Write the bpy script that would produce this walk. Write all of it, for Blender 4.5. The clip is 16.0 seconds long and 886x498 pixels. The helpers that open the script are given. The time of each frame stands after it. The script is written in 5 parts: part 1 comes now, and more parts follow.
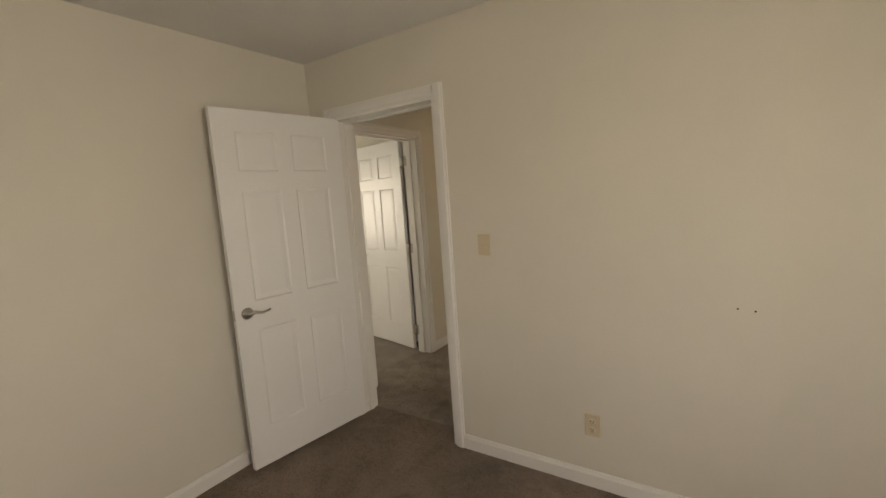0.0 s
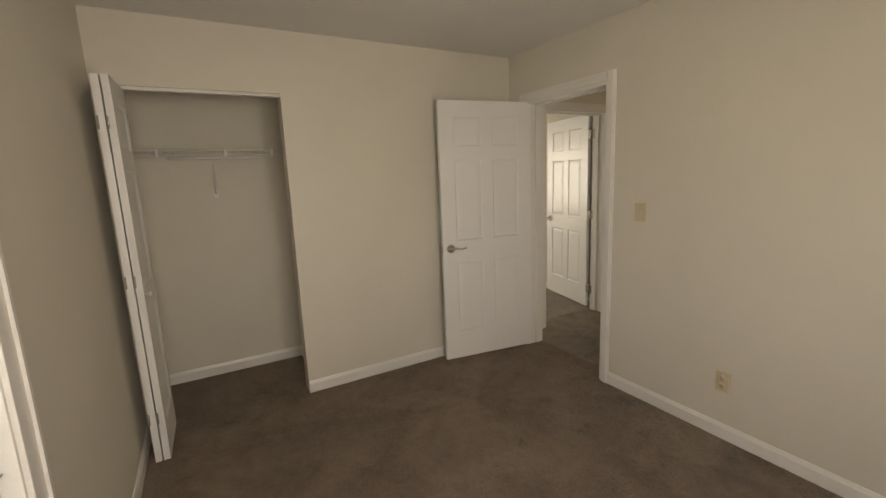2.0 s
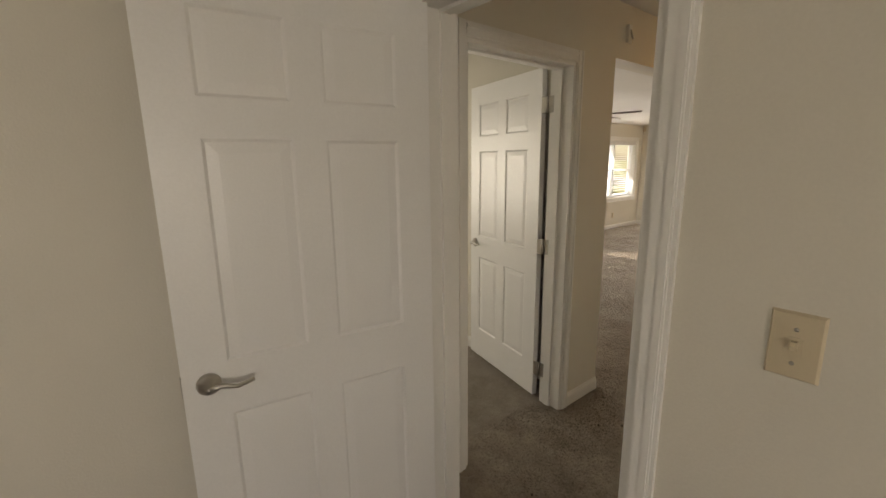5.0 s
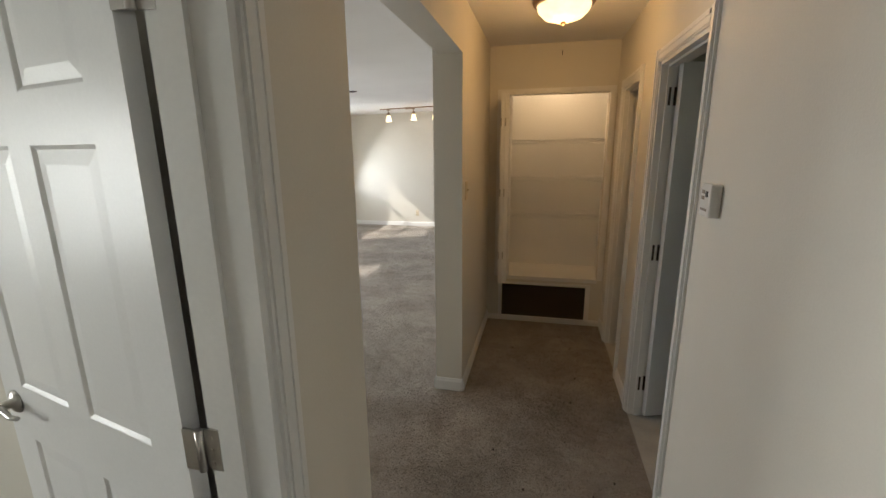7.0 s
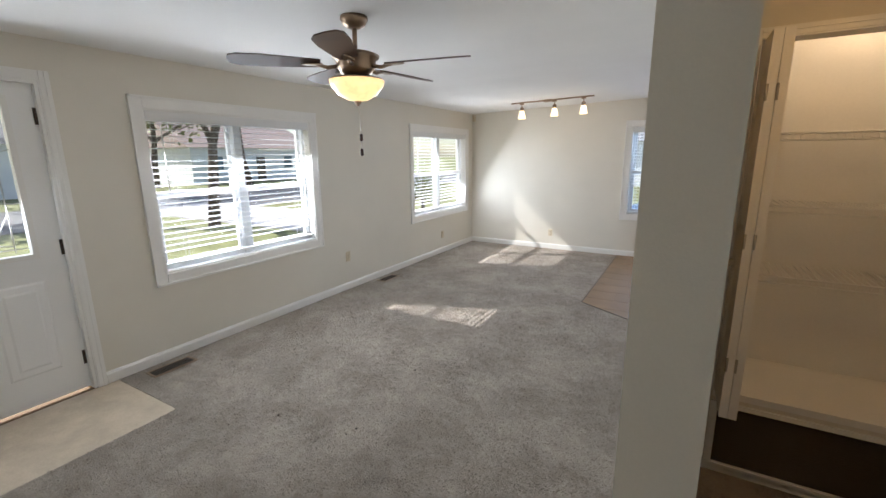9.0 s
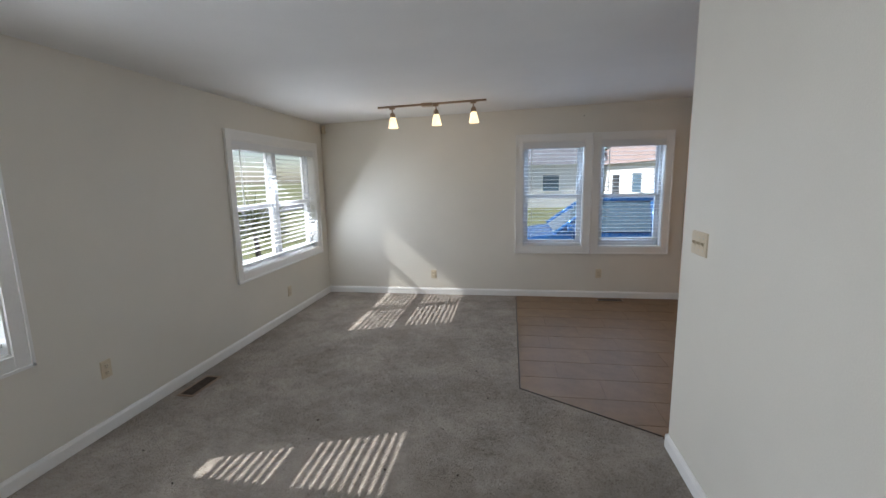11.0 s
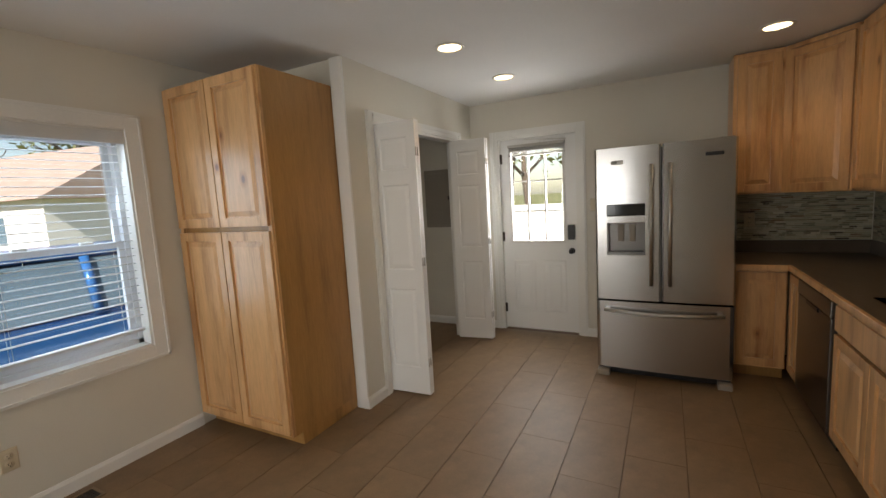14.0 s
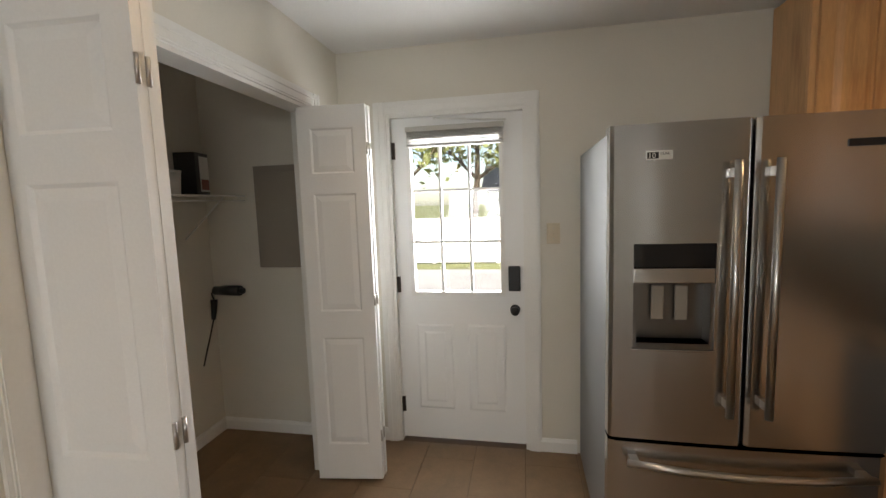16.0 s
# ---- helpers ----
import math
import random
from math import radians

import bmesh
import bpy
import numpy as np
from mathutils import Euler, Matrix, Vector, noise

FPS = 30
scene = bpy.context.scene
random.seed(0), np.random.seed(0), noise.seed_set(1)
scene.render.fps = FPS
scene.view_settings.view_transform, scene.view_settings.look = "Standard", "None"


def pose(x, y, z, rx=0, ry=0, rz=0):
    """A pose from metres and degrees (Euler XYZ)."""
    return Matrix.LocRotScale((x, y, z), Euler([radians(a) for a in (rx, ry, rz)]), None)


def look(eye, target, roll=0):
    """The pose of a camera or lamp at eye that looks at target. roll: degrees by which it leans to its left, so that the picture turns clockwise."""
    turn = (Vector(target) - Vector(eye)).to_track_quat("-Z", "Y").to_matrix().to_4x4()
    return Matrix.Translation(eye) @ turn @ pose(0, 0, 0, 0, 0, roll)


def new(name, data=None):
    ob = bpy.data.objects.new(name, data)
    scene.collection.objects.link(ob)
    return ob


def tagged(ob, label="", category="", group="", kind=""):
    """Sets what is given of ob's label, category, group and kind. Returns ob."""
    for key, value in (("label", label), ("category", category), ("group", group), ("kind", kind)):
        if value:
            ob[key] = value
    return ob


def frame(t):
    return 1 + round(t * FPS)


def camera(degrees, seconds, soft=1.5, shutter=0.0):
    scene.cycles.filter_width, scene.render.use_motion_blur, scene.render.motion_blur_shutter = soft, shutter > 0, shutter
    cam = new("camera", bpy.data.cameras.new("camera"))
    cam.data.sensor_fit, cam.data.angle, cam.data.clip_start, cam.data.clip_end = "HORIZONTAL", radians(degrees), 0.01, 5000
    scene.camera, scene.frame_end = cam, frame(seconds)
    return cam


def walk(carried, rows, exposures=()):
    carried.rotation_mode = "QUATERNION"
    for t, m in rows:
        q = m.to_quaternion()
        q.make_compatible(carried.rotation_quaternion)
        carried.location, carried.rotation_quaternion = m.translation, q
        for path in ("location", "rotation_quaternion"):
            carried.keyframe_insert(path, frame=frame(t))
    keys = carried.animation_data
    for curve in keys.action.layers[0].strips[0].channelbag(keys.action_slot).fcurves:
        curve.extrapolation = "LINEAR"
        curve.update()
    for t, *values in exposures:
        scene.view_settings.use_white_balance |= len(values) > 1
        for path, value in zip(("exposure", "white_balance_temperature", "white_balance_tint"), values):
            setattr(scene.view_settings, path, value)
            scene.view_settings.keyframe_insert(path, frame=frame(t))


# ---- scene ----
cam = camera(92.2, 16.0)
PATH = [
    (0, (1.588, -1.11, 1.493), (0.492, 0.545, 1.247), -4.0),
    (0.5, (1.831, -1.21, 1.51), (0.418, 0.176, 1.224), -4.2),
    (1, (1.996, -1.346, 1.489), (0.387, -0.196, 1.189), -4.0),
    (1.5, (2.119, -1.488, 1.495), (0.41, -0.5, 1.176), -3.1),
    (2, (2.206, -1.45, 1.492), (0.489, -0.484, 1.15), -2.3),
    (2.5, (2.135, -1.355, 1.465), (0.427, -0.383, 1.092), -1.6),
    (3, (1.867, -1.17, 1.479), (0.171, -0.176, 1.108), -0.8),
    (3.2, (1.751, -1.066, 1.495), (0.064, -0.058, 1.121), -1.2),
    (5.3, (0.437, 0.191, 1.532), (-0.97, 1.549, 1.116), -0.1),
    (5.5, (0.276, 0.301, 1.535), (-0.997, 1.785, 1.116), -0.1),
    (6, (-0.045, 0.65, 1.559), (-0.843, 2.432, 1.127), -1.2),
    (6.5, (-0.181, 1.057, 1.552), (-0.768, 2.92, 1.12), -0.3),
    (7, (-0.292, 1.49, 1.583), (-0.729, 3.389, 1.129), -0.5),
    (7.5, (-0.327, 1.914, 1.605), (-0.718, 3.821, 1.148), -1.6),
    (8, (-0.36, 2.312, 1.592), (-1.201, 4.069, 1.134), 0.3),
    (8.2, (-0.402, 2.456, 1.609), (-1.416, 4.115, 1.138), -0.0),
    (10.3, (-1.653, 3.962, 1.507), (-2.352, 5.807, 1.176), -2.9),
    (10.5, (-1.705, 4.113, 1.544), (-2.305, 5.99, 1.203), -2.6),
    (11, (-1.825, 4.619, 1.536), (-2.135, 6.568, 1.213), -1.1),
    (11.5, (-1.91, 5.09, 1.53), (-1.903, 7.068, 1.234), -1.8),
    (12, (-1.9, 5.542, 1.468), (-1.696, 7.514, 1.208), -1.4),
    (12.5, (-1.922, 6.055, 1.451), (-1.347, 7.957, 1.225), -2.0),
    (13, (-1.867, 6.53, 1.454), (-0.886, 8.258, 1.228), -2.0),
    (13.5, (-1.696, 6.974, 1.419), (-0.264, 8.354, 1.206), -1.1),
    (14, (-1.429, 7.315, 1.464), (0.327, 8.242, 1.228), -3.3),
    (14.5, (-1.017, 7.545, 1.466), (0.861, 8.192, 1.228), -2.7),
    (15, (-0.568, 7.807, 1.458), (1.36, 8.289, 1.227), -1.8),
    (15.5, (-0.086, 7.971, 1.464), (1.864, 8.36, 1.245), -2.1),
    (16, (0.406, 8.099, 1.509), (2.36, 8.47, 1.298), -1.9),
]

# ---- world, sun, exposure ----
EXPOSURES = [(0, 1.55, 8300, 15), (1.5, 1.55, 8300, 15), (2.3, 1.5, 8300, 15), (3.2, 1.6, 8300, 15), (5.3, 1.3, 8000, 14), (6.0, 1.5, 7100, 11), (6.5, 1.6, 6700, 10), (7.0, 1.5, 6400, 10), (8.0, 1.75, 6200, 11), (10.3, 0.9, 5900, 11), (11.5, 0.72, 5900, 11), (12.5, 0.62, 6000, 11), (13.5, 0.8, 6500, 10), (14.5, 1.3, 7400, 11), (15.0, 1.45, 7300, 11), (16.0, 1.3, 6800, 10)]
walk(cam, [(r[0], look(*r[1:])) for r in PATH], EXPOSURES)

SUN_WAY = Vector((1.11, 0.41, -1.0)).normalized()
world = bpy.data.worlds.new("sky")
scene.world = world
world.use_nodes = True
wn = world.node_tree.nodes
sky = wn.new("ShaderNodeTexSky")
sky.sky_type, sky.sun_disc = "NISHITA", False
sky.sun_elevation = math.asin(-SUN_WAY.z)
sky.sun_rotation = math.atan2(-SUN_WAY.x, -SUN_WAY.y)
world.node_tree.links.new(sky.outputs[0], wn["Background"].inputs[0])
wn["Background"].inputs[1].default_value = 0.085

sun = new("sun", bpy.data.lights.new("sun", "SUN"))
sun.data.energy, sun.data.angle, sun.data.color = 5.0, radians(0.25), (1.0, 0.95, 0.86)
sun.rotation_euler = SUN_WAY.to_track_quat("-Z", "Y").to_euler()


def window_light(x, y, z, w, h, way, power, color=(0.92, 0.96, 1.0)):
    """Sky light that enters by a window opening."""
    lamp = new("window_light", bpy.data.lights.new("window_light", "AREA"))
    lamp.data.shape, lamp.data.size, lamp.data.size_y = "RECTANGLE", w, h
    lamp.data.energy, lamp.data.color = power * 0.5, color
    lamp.matrix_world = look((x, y, z), Vector((x, y, z)) + Vector(way))
    return lamp


window_light(-4.50, 5.52, 1.30, 1.5, 1.1, (1, 0, -0.6), 58)
window_light(-4.50, 9.05, 1.30, 1.6, 1.1, (1, -0.4, -0.6), 48)
window_light(-1.29, 10.33, 1.30, 0.7, 1.2, (0, -1, -0.25), 9, (0.60, 0.78, 1.0))
window_light(-0.37, 10.33, 1.30, 0.7, 1.2, (0, -1, -0.25), 9, (0.60, 0.78, 1.0))
window_light(3.08, 8.48, 1.45, 0.55, 0.9, (-1, 0, -0.25), 26)
window_light(1.75, -2.02, 1.35, 1.4, 1.1, (0, 1, -0.1), 7, (0.95, 0.95, 1.0))
# fill light for the bedroom, through an added side window out of view
window_light(3.42, -1.15, 1.35, 1.2, 1.1, (-1, -0.3, -0.05), 36, (0.97, 0.97, 0.96))
window_light(-4.50, 0.80, 1.35, 1.3, 1.1, (1, 0, -0.2), 58, (0.97, 1.0, 0.97))
window_light(-4.34, 3.73, 1.48, 0.5, 0.8, (1, 0, -0.25), 10)


def bulb(x, y, z, power, color, size=0.05, kind="POINT"):
    lamp = new("bulb_light", bpy.data.lights.new("bulb_light", kind))
    lamp.data.energy, lamp.data.color, lamp.data.shadow_soft_size = power * 0.5, color, size
    lamp.location = (x, y, z)
    if kind == "SPOT":
        lamp.data.spot_size, lamp.data.spot_blend = radians(115), 0.6
    return lamp


WARM = (1.0, 0.68, 0.36)
# added bulb that brightens the linen closet, hidden by its header
bulb(-0.2, 5.58, 2.28, 2.9, (1.0, 0.70, 0.42), 0.10)
bulb(-0.21, 4.22, 2.25, 4.8, (1.0, 0.57, 0.22), 0.12)
bulb(-2.57, 5.05, 1.97, 4, WARM, 0.08)
for x in (-3.095, -2.615, -2.215):
    bulb(x, 9.28, 2.13, 0.9, WARM, 0.04)
CANS = [(0.22, 8.60), (1.16, 8.55), (2.05, 8.50), (2.08, 6.70), (0.60, 6.75)]
for x, y in CANS:
    bulb(x, y, 2.40, 6.0, WARM, 0.06, "SPOT")


# ---- materials ----
def material(name):
    m = bpy.data.materials.new(name)
    m.use_nodes = True
    return m, m.node_tree.nodes, m.node_tree.links, m.node_tree.nodes["Principled BSDF"]


def coords(nodes, links, scale=(1, 1, 1)):
    tc, mp = nodes.new("ShaderNodeTexCoord"), nodes.new("ShaderNodeMapping")
    mp.inputs["Scale"].default_value = scale
    links.new(tc.outputs["Object"], mp.inputs[0])
    return mp.outputs[0]


def noise_at(nodes, links, vec, scale, detail=4, rough=0.55):
    n = nodes.new("ShaderNodeTexNoise")
    n.inputs["Scale"].default_value, n.inputs["Detail"].default_value, n.inputs["Roughness"].default_value = scale, detail, rough
    links.new(vec, n.inputs["Vector"])
    return n.outputs["Fac"]


def ramp(nodes, links, fac, *stops):
    r = nodes.new("ShaderNodeValToRGB")
    while len(r.color_ramp.elements) < len(stops):
        r.color_ramp.elements.new(0.5)
    for e, (p, c) in zip(r.color_ramp.elements, stops):
        e.position, e.color = p, (*c, 1)
    links.new(fac, r.inputs[0])
    return r.outputs[0]


def mix(nodes, links, kind, fac, a, b):
    m = nodes.new("ShaderNodeMix")
    m.data_type, m.blend_type = "RGBA", kind
    for sock, v in ((m.inputs[0], fac), (m.inputs[6], a), (m.inputs[7], b)):
        if isinstance(v, (int, float)):
            sock.default_value = v
        elif isinstance(v, tuple):
            sock.default_value = (*v, 1)
        else:
            links.new(v, sock)
    return m.outputs[2]


def bump(nodes, links, bsdf, height, strength, distance=0.002):
    b = nodes.new("ShaderNodeBump")
    b.inputs["Strength"].default_value, b.inputs["Distance"].default_value = strength, distance
    links.new(height, b.inputs["Height"])
    links.new(b.outputs[0], bsdf.inputs["Normal"])


def shade(c, k):
    return tuple(v * k for v in c)


def painted(name, color, rough=0.6, grain=220, relief=0.15, vary=0.06, metal=0.0):
    m, n, l, p = material(name)
    v = coords(n, l)
    big = noise_at(n, l, v, 1.7, 3)
    c = ramp(n, l, big, (0.3, shade(color, 1 - vary)), (0.7, shade(color, 1 + vary * 0.6)))
    small = noise_at(n, l, v, grain, 2)
    l.new(mix(n, l, "MULTIPLY", 0.12, c, ramp(n, l, small, (0.3, (0.75,) * 3), (0.7, (1,) * 3))), p.inputs["Base Color"])
    p.inputs["Roughness"].default_value, p.inputs["Metallic"].default_value = rough, metal
    bump(n, l, p, small, relief)
    return m


def carpet_material(name, dark, light):
    m, n, l, p = material(name)
    v = coords(n, l)
    fine, tuft, worn, spots = noise_at(n, l, v, 150, 3, 0.7), noise_at(n, l, v, 10, 7, 0.75), noise_at(n, l, v, 2.2, 6, 0.65), noise_at(n, l, v, 4.5, 6, 0.7)
    c = ramp(n, l, fine, (0.22, mix_rgb(dark, light, 0.2)), (0.78, mix_rgb(light, dark, 0.08)))
    c = mix(n, l, "MULTIPLY", 0.7, c, ramp(n, l, tuft, (0.34, (0.60,) * 3), (0.62, (1,) * 3)))
    c = mix(n, l, "MULTIPLY", 0.8, c, ramp(n, l, worn, (0.40, (0.60, 0.57, 0.54)), (0.60, (1,) * 3)))
    c = mix(n, l, "MULTIPLY", 0.4, c, ramp(n, l, spots, (0.33, (0.34, 0.30, 0.27)), (0.43, (1,) * 3)))
    l.new(c, p.inputs["Base Color"])
    p.inputs["Roughness"].default_value = 0.97
    p.inputs["Sheen Weight"].default_value = 0.25
    add = n.new("ShaderNodeMath")
    l.new(fine, add.inputs[0])
    l.new(tuft, add.inputs[1])
    bump(n, l, p, add.outputs[0], 0.9, 0.012)
    return m


def wood_material(name, light, dark, knots=True, rough=0.38, coat=0.12):
    """Grain along the z axis; every piece has its own tone."""
    m, n, l, p = material(name)
    info = n.new("ShaderNodeObjectInfo")
    tc, mp, off = n.new("ShaderNodeTexCoord"), n.new("ShaderNodeMapping"), n.new("ShaderNodeVectorMath")
    shift = n.new("ShaderNodeMath")
    shift.operation, shift.inputs[1].default_value = "MULTIPLY", 37.0
    l.new(info.outputs["Random"], shift.inputs[0])
    l.new(tc.outputs["Object"], off.inputs[0])
    l.new(shift.outputs[0], off.inputs[1])
    mp.inputs["Scale"].default_value = (1, 1, 0.11)
    l.new(off.outputs[0], mp.inputs[0])
    streak, fine = noise_at(n, l, mp.outputs[0], 9, 5, 0.6), noise_at(n, l, mp.outputs[0], 90, 4, 0.7)
    c = ramp(n, l, streak, (0.30, dark), (0.47, light), (0.62, shade(light, 1.12)), (0.75, mix_rgb(light, dark, 0.35)))
    c = mix(n, l, "MULTIPLY", 0.45, c, ramp(n, l, fine, (0.3, (0.66, 0.60, 0.52)), (0.62, (1,) * 3)))
    if knots:
        vo = n.new("ShaderNodeTexVoronoi")
        vo.inputs["Scale"].default_value = 3.1
        mp2 = n.new("ShaderNodeMapping")
        mp2.inputs["Scale"].default_value = (1.3, 1.3, 0.8)
        l.new(off.outputs[0], mp2.inputs[0])
        l.new(mp2.outputs[0], vo.inputs["Vector"])
        c = mix(n, l, "MULTIPLY", 0.9, c, ramp(n, l, vo.outputs["Distance"], (0.0, (0.16, 0.07, 0.03)), (0.045, (0.25, 0.11, 0.05)), (0.075, (0.75, 0.60, 0.45)), (0.16, (1,) * 3)))
    tone = ramp(n, l, info.outputs["Random"], (0.0, (0.84, 0.80, 0.74)), (1.0, (1.0, 1.0, 1.0)))
    l.new(mix(n, l, "MULTIPLY", 0.8, c, tone), p.inputs["Base Color"])
    p.inputs["Roughness"].default_value = rough
    p.inputs["Coat Weight"].default_value, p.inputs["Coat Roughness"].default_value = coat, 0.3
    bump(n, l, p, fine, 0.08)
    return m


def mix_rgb(a, b, k):
    return tuple(x * (1 - k) + y * k for x, y in zip(a, b))


def steel_material(name, color=(0.56, 0.55, 0.53), rough=0.3):
    m, n, l, p = material(name)
    v = coords(n, l, (5, 5, 900))
    s = noise_at(n, l, v, 1.0, 3)
    l.new(ramp(n, l, s, (0.2, shade(color, 0.985)), (0.8, color)), p.inputs["Base Color"])
    p.inputs["Metallic"].default_value = 1.0
    r = n.new("ShaderNodeMapRange")
    r.inputs[3].default_value, r.inputs[4].default_value = rough - 0.012, rough + 0.015
    l.new(s, r.inputs[0])
    l.new(r.outputs[0], p.inputs["Roughness"])
    p.inputs["Anisotropic"].default_value = 0.65
    up = n.new("ShaderNodeCombineXYZ")
    up.inputs[2].default_value = 1.0
    l.new(up.outputs[0], p.inputs["Tangent"])
    return m


def plain(name, color, rough=0.4, metal=0.0):
    return painted(name, color, rough, 160, 0.05, 0.05, metal)


def glass_material(name, tint=(1, 1, 1)):
    m, n, l, p = material(name)
    n.remove(p)
    t, g, mx = n.new("ShaderNodeBsdfTransparent"), n.new("ShaderNodeBsdfGlossy"), n.new("ShaderNodeMixShader")
    t.inputs[0].default_value, g.inputs["Roughness"].default_value = (*tint, 1), 0.02
    mx.inputs[0].default_value = 0.05
    l.new(t.outputs[0], mx.inputs[1])
    l.new(g.outputs[0], mx.inputs[2])
    l.new(mx.outputs[0], n["Material Output"].inputs[0])
    return m


def lit_glass(name, color, power):
    """Frosted marbled glass with a bulb behind it."""
    m, n, l, p = material(name)
    v = coords(n, l)
    c = ramp(n, l, noise_at(n, l, v, 14, 4), (0.3, shade(color, 0.75)), (0.7, color))
    l.new(c, p.inputs["Base Color"])
    l.new(c, p.inputs["Emission Color"])
    p.inputs["Emission Strength"].default_value = power
    p.inputs["Roughness"].default_value = 0.25
    return m


def tile_material(name, color, vary=0.14, rough=0.42):
    m, n, l, p = material(name)
    info, v = n.new("ShaderNodeObjectInfo"), coords(n, l)
    cloud, speck = noise_at(n, l, v, 5.5, 5, 0.62), noise_at(n, l, v, 120, 3)
    c = ramp(n, l, cloud, (0.3, shade(color, 0.80)), (0.7, shade(color, 1.1)))
    c = mix(n, l, "MULTIPLY", 0.3, c, ramp(n, l, speck, (0.35, (0.7,) * 3), (0.6, (1,) * 3)))
    c = mix(n, l, "MULTIPLY", 1.0, c, ramp(n, l, info.outputs["Random"], (0, (1 - vary,) * 3), (1, (1,) * 3)))
    l.new(c, p.inputs["Base Color"])
    p.inputs["Roughness"].default_value = rough
    bump(n, l, p, cloud, 0.12, 0.004)
    return m


def mosaic_material():
    """Thin glass and stone strips; the tone changes from strip to strip."""
    m, n, l, p = material("mosaic_strip")
    info = n.new("ShaderNodeNewGeometry")
    c = ramp(n, l, info.outputs["Random Per Island"], (0.0, (0.07, 0.05, 0.03)), (0.2, (0.33, 0.29, 0.18)), (0.45, (0.46, 0.41, 0.29)), (0.7, (0.20, 0.20, 0.13)), (0.85, (0.58, 0.53, 0.40)), (1.0, (0.22, 0.13, 0.06)))
    l.new(c, p.inputs["Base Color"])
    p.inputs["Roughness"].default_value = 0.35
    return m


WALL = painted("wall_paint_cream", (0.70, 0.665, 0.585), 0.55, 160, 0.25, 0.035)
CEIL = painted("ceiling_paint", (0.78, 0.77, 0.75), 0.8, 120, 0.4, 0.03)
TRIM = painted("trim_gloss_white", (0.80, 0.79, 0.76), 0.32, 90, 0.08, 0.03)
DOOR = painted("door_paint_white", (0.82, 0.82, 0.81), 0.36, 140, 0.12, 0.02)
CARPET = carpet_material("carpet_taupe", (0.12, 0.10, 0.08), (0.56, 0.48, 0.395))
CARPET_BROWN = carpet_material("carpet_brown", (0.10, 0.070, 0.050), (0.44, 0.325, 0.245))
VINYL = tile_material("vinyl_entry", (0.46, 0.38, 0.28), 0.1, 0.5)
TILE = tile_material("floor_tile_tan", (0.240, 0.152, 0.082), 0.08, 0.5)
WHITE_TILE = tile_material("bath_tile", (0.62, 0.60, 0.56))
GROUT = plain("grout_brown", (0.145, 0.090, 0.050), 0.9)
MAPLE = wood_material("knotty_hickory", (0.71, 0.42, 0.20), (0.40, 0.175, 0.065), True, 0.3, 0.3)
VENEER = wood_material("hickory_veneer", (0.44, 0.235, 0.078), (0.29, 0.145, 0.046), False, 0.33)
WALNUT = wood_material("fan_blade_walnut", (0.055, 0.022, 0.011), (0.028, 0.010, 0.006), False, 0.55, 0.0)
STEEL = steel_material("brushed_stainless", (0.52, 0.51, 0.50), 0.22)
STEEL_DARK = steel_material("dark_stainless", (0.20, 0.19, 0.18), 0.3)
CHROME = plain("satin_nickel", (0.55, 0.53, 0.50), 0.28, 1.0)
BRONZE = plain("oil_bronze", (0.06, 0.045, 0.035), 0.4, 0.8)
BRUSHED_BRONZE = plain("antique_nickel", (0.32, 0.23, 0.16), 0.3, 1.0)
BLACK = plain("black_plastic", (0.012, 0.012, 0.013), 0.3)
GLOSS_BLACK = plain("black_glass_panel", (0.008, 0.008, 0.009), 0.08)
ALMOND = plain("almond_plastic", (0.62, 0.53, 0.38), 0.35)
IVORY = plain("white_plastic", (0.76, 0.75, 0.71), 0.35)
GREY_METAL = plain("grey_panel_paint", (0.30, 0.265, 0.22), 0.5)
DARK_BROWN = plain("grille_brown", (0.055, 0.038, 0.026), 0.55)
COUNTER = tile_material("counter_laminate", (0.11, 0.078, 0.052), 0.0, 0.3)
# white door blind coloured grey, standing in for its backlit shade
BACKLIT_BLIND = plain("aged_grey_blind", (0.48, 0.46, 0.42), 0.5)
BLIND = plain("blind_slat_white", (0.78, 0.78, 0.77), 0.4)
bn, bl_links = BLIND.node_tree.nodes, BLIND.node_tree.links
glow, both = bn.new("ShaderNodeBsdfTranslucent"), bn.new("ShaderNodeMixShader")
glow.inputs[0].default_value, both.inputs[0].default_value = (0.82, 0.84, 0.86, 1), 0.18
bl_links.new(bn["Principled BSDF"].outputs[0], both.inputs[1])
bl_links.new(glow.outputs[0], both.inputs[2])
bl_links.new(both.outputs[0], bn["Material Output"].inputs[0])
VINYL_FRAME = plain("window_vinyl", (0.74, 0.76, 0.79), 0.35)
GLASS = glass_material("window_glass")
WIRE = plain("white_wire", (0.78, 0.78, 0.76), 0.35)
LAMP_AMBER = lit_glass("lamp_alabaster_amber", (1.0, 0.62, 0.27), 0.55)
LAMP_HALL = lit_glass("lamp_alabaster_hall", (1.0, 0.66, 0.28), 1.1)
LAMP_TRACK = lit_glass("lamp_frosted_track", (1.0, 0.78, 0.42), 1.0)
LAMP_CAN = lit_glass("lamp_can", (1.0, 0.80, 0.50), 2.6)
MOSAIC = mosaic_material()


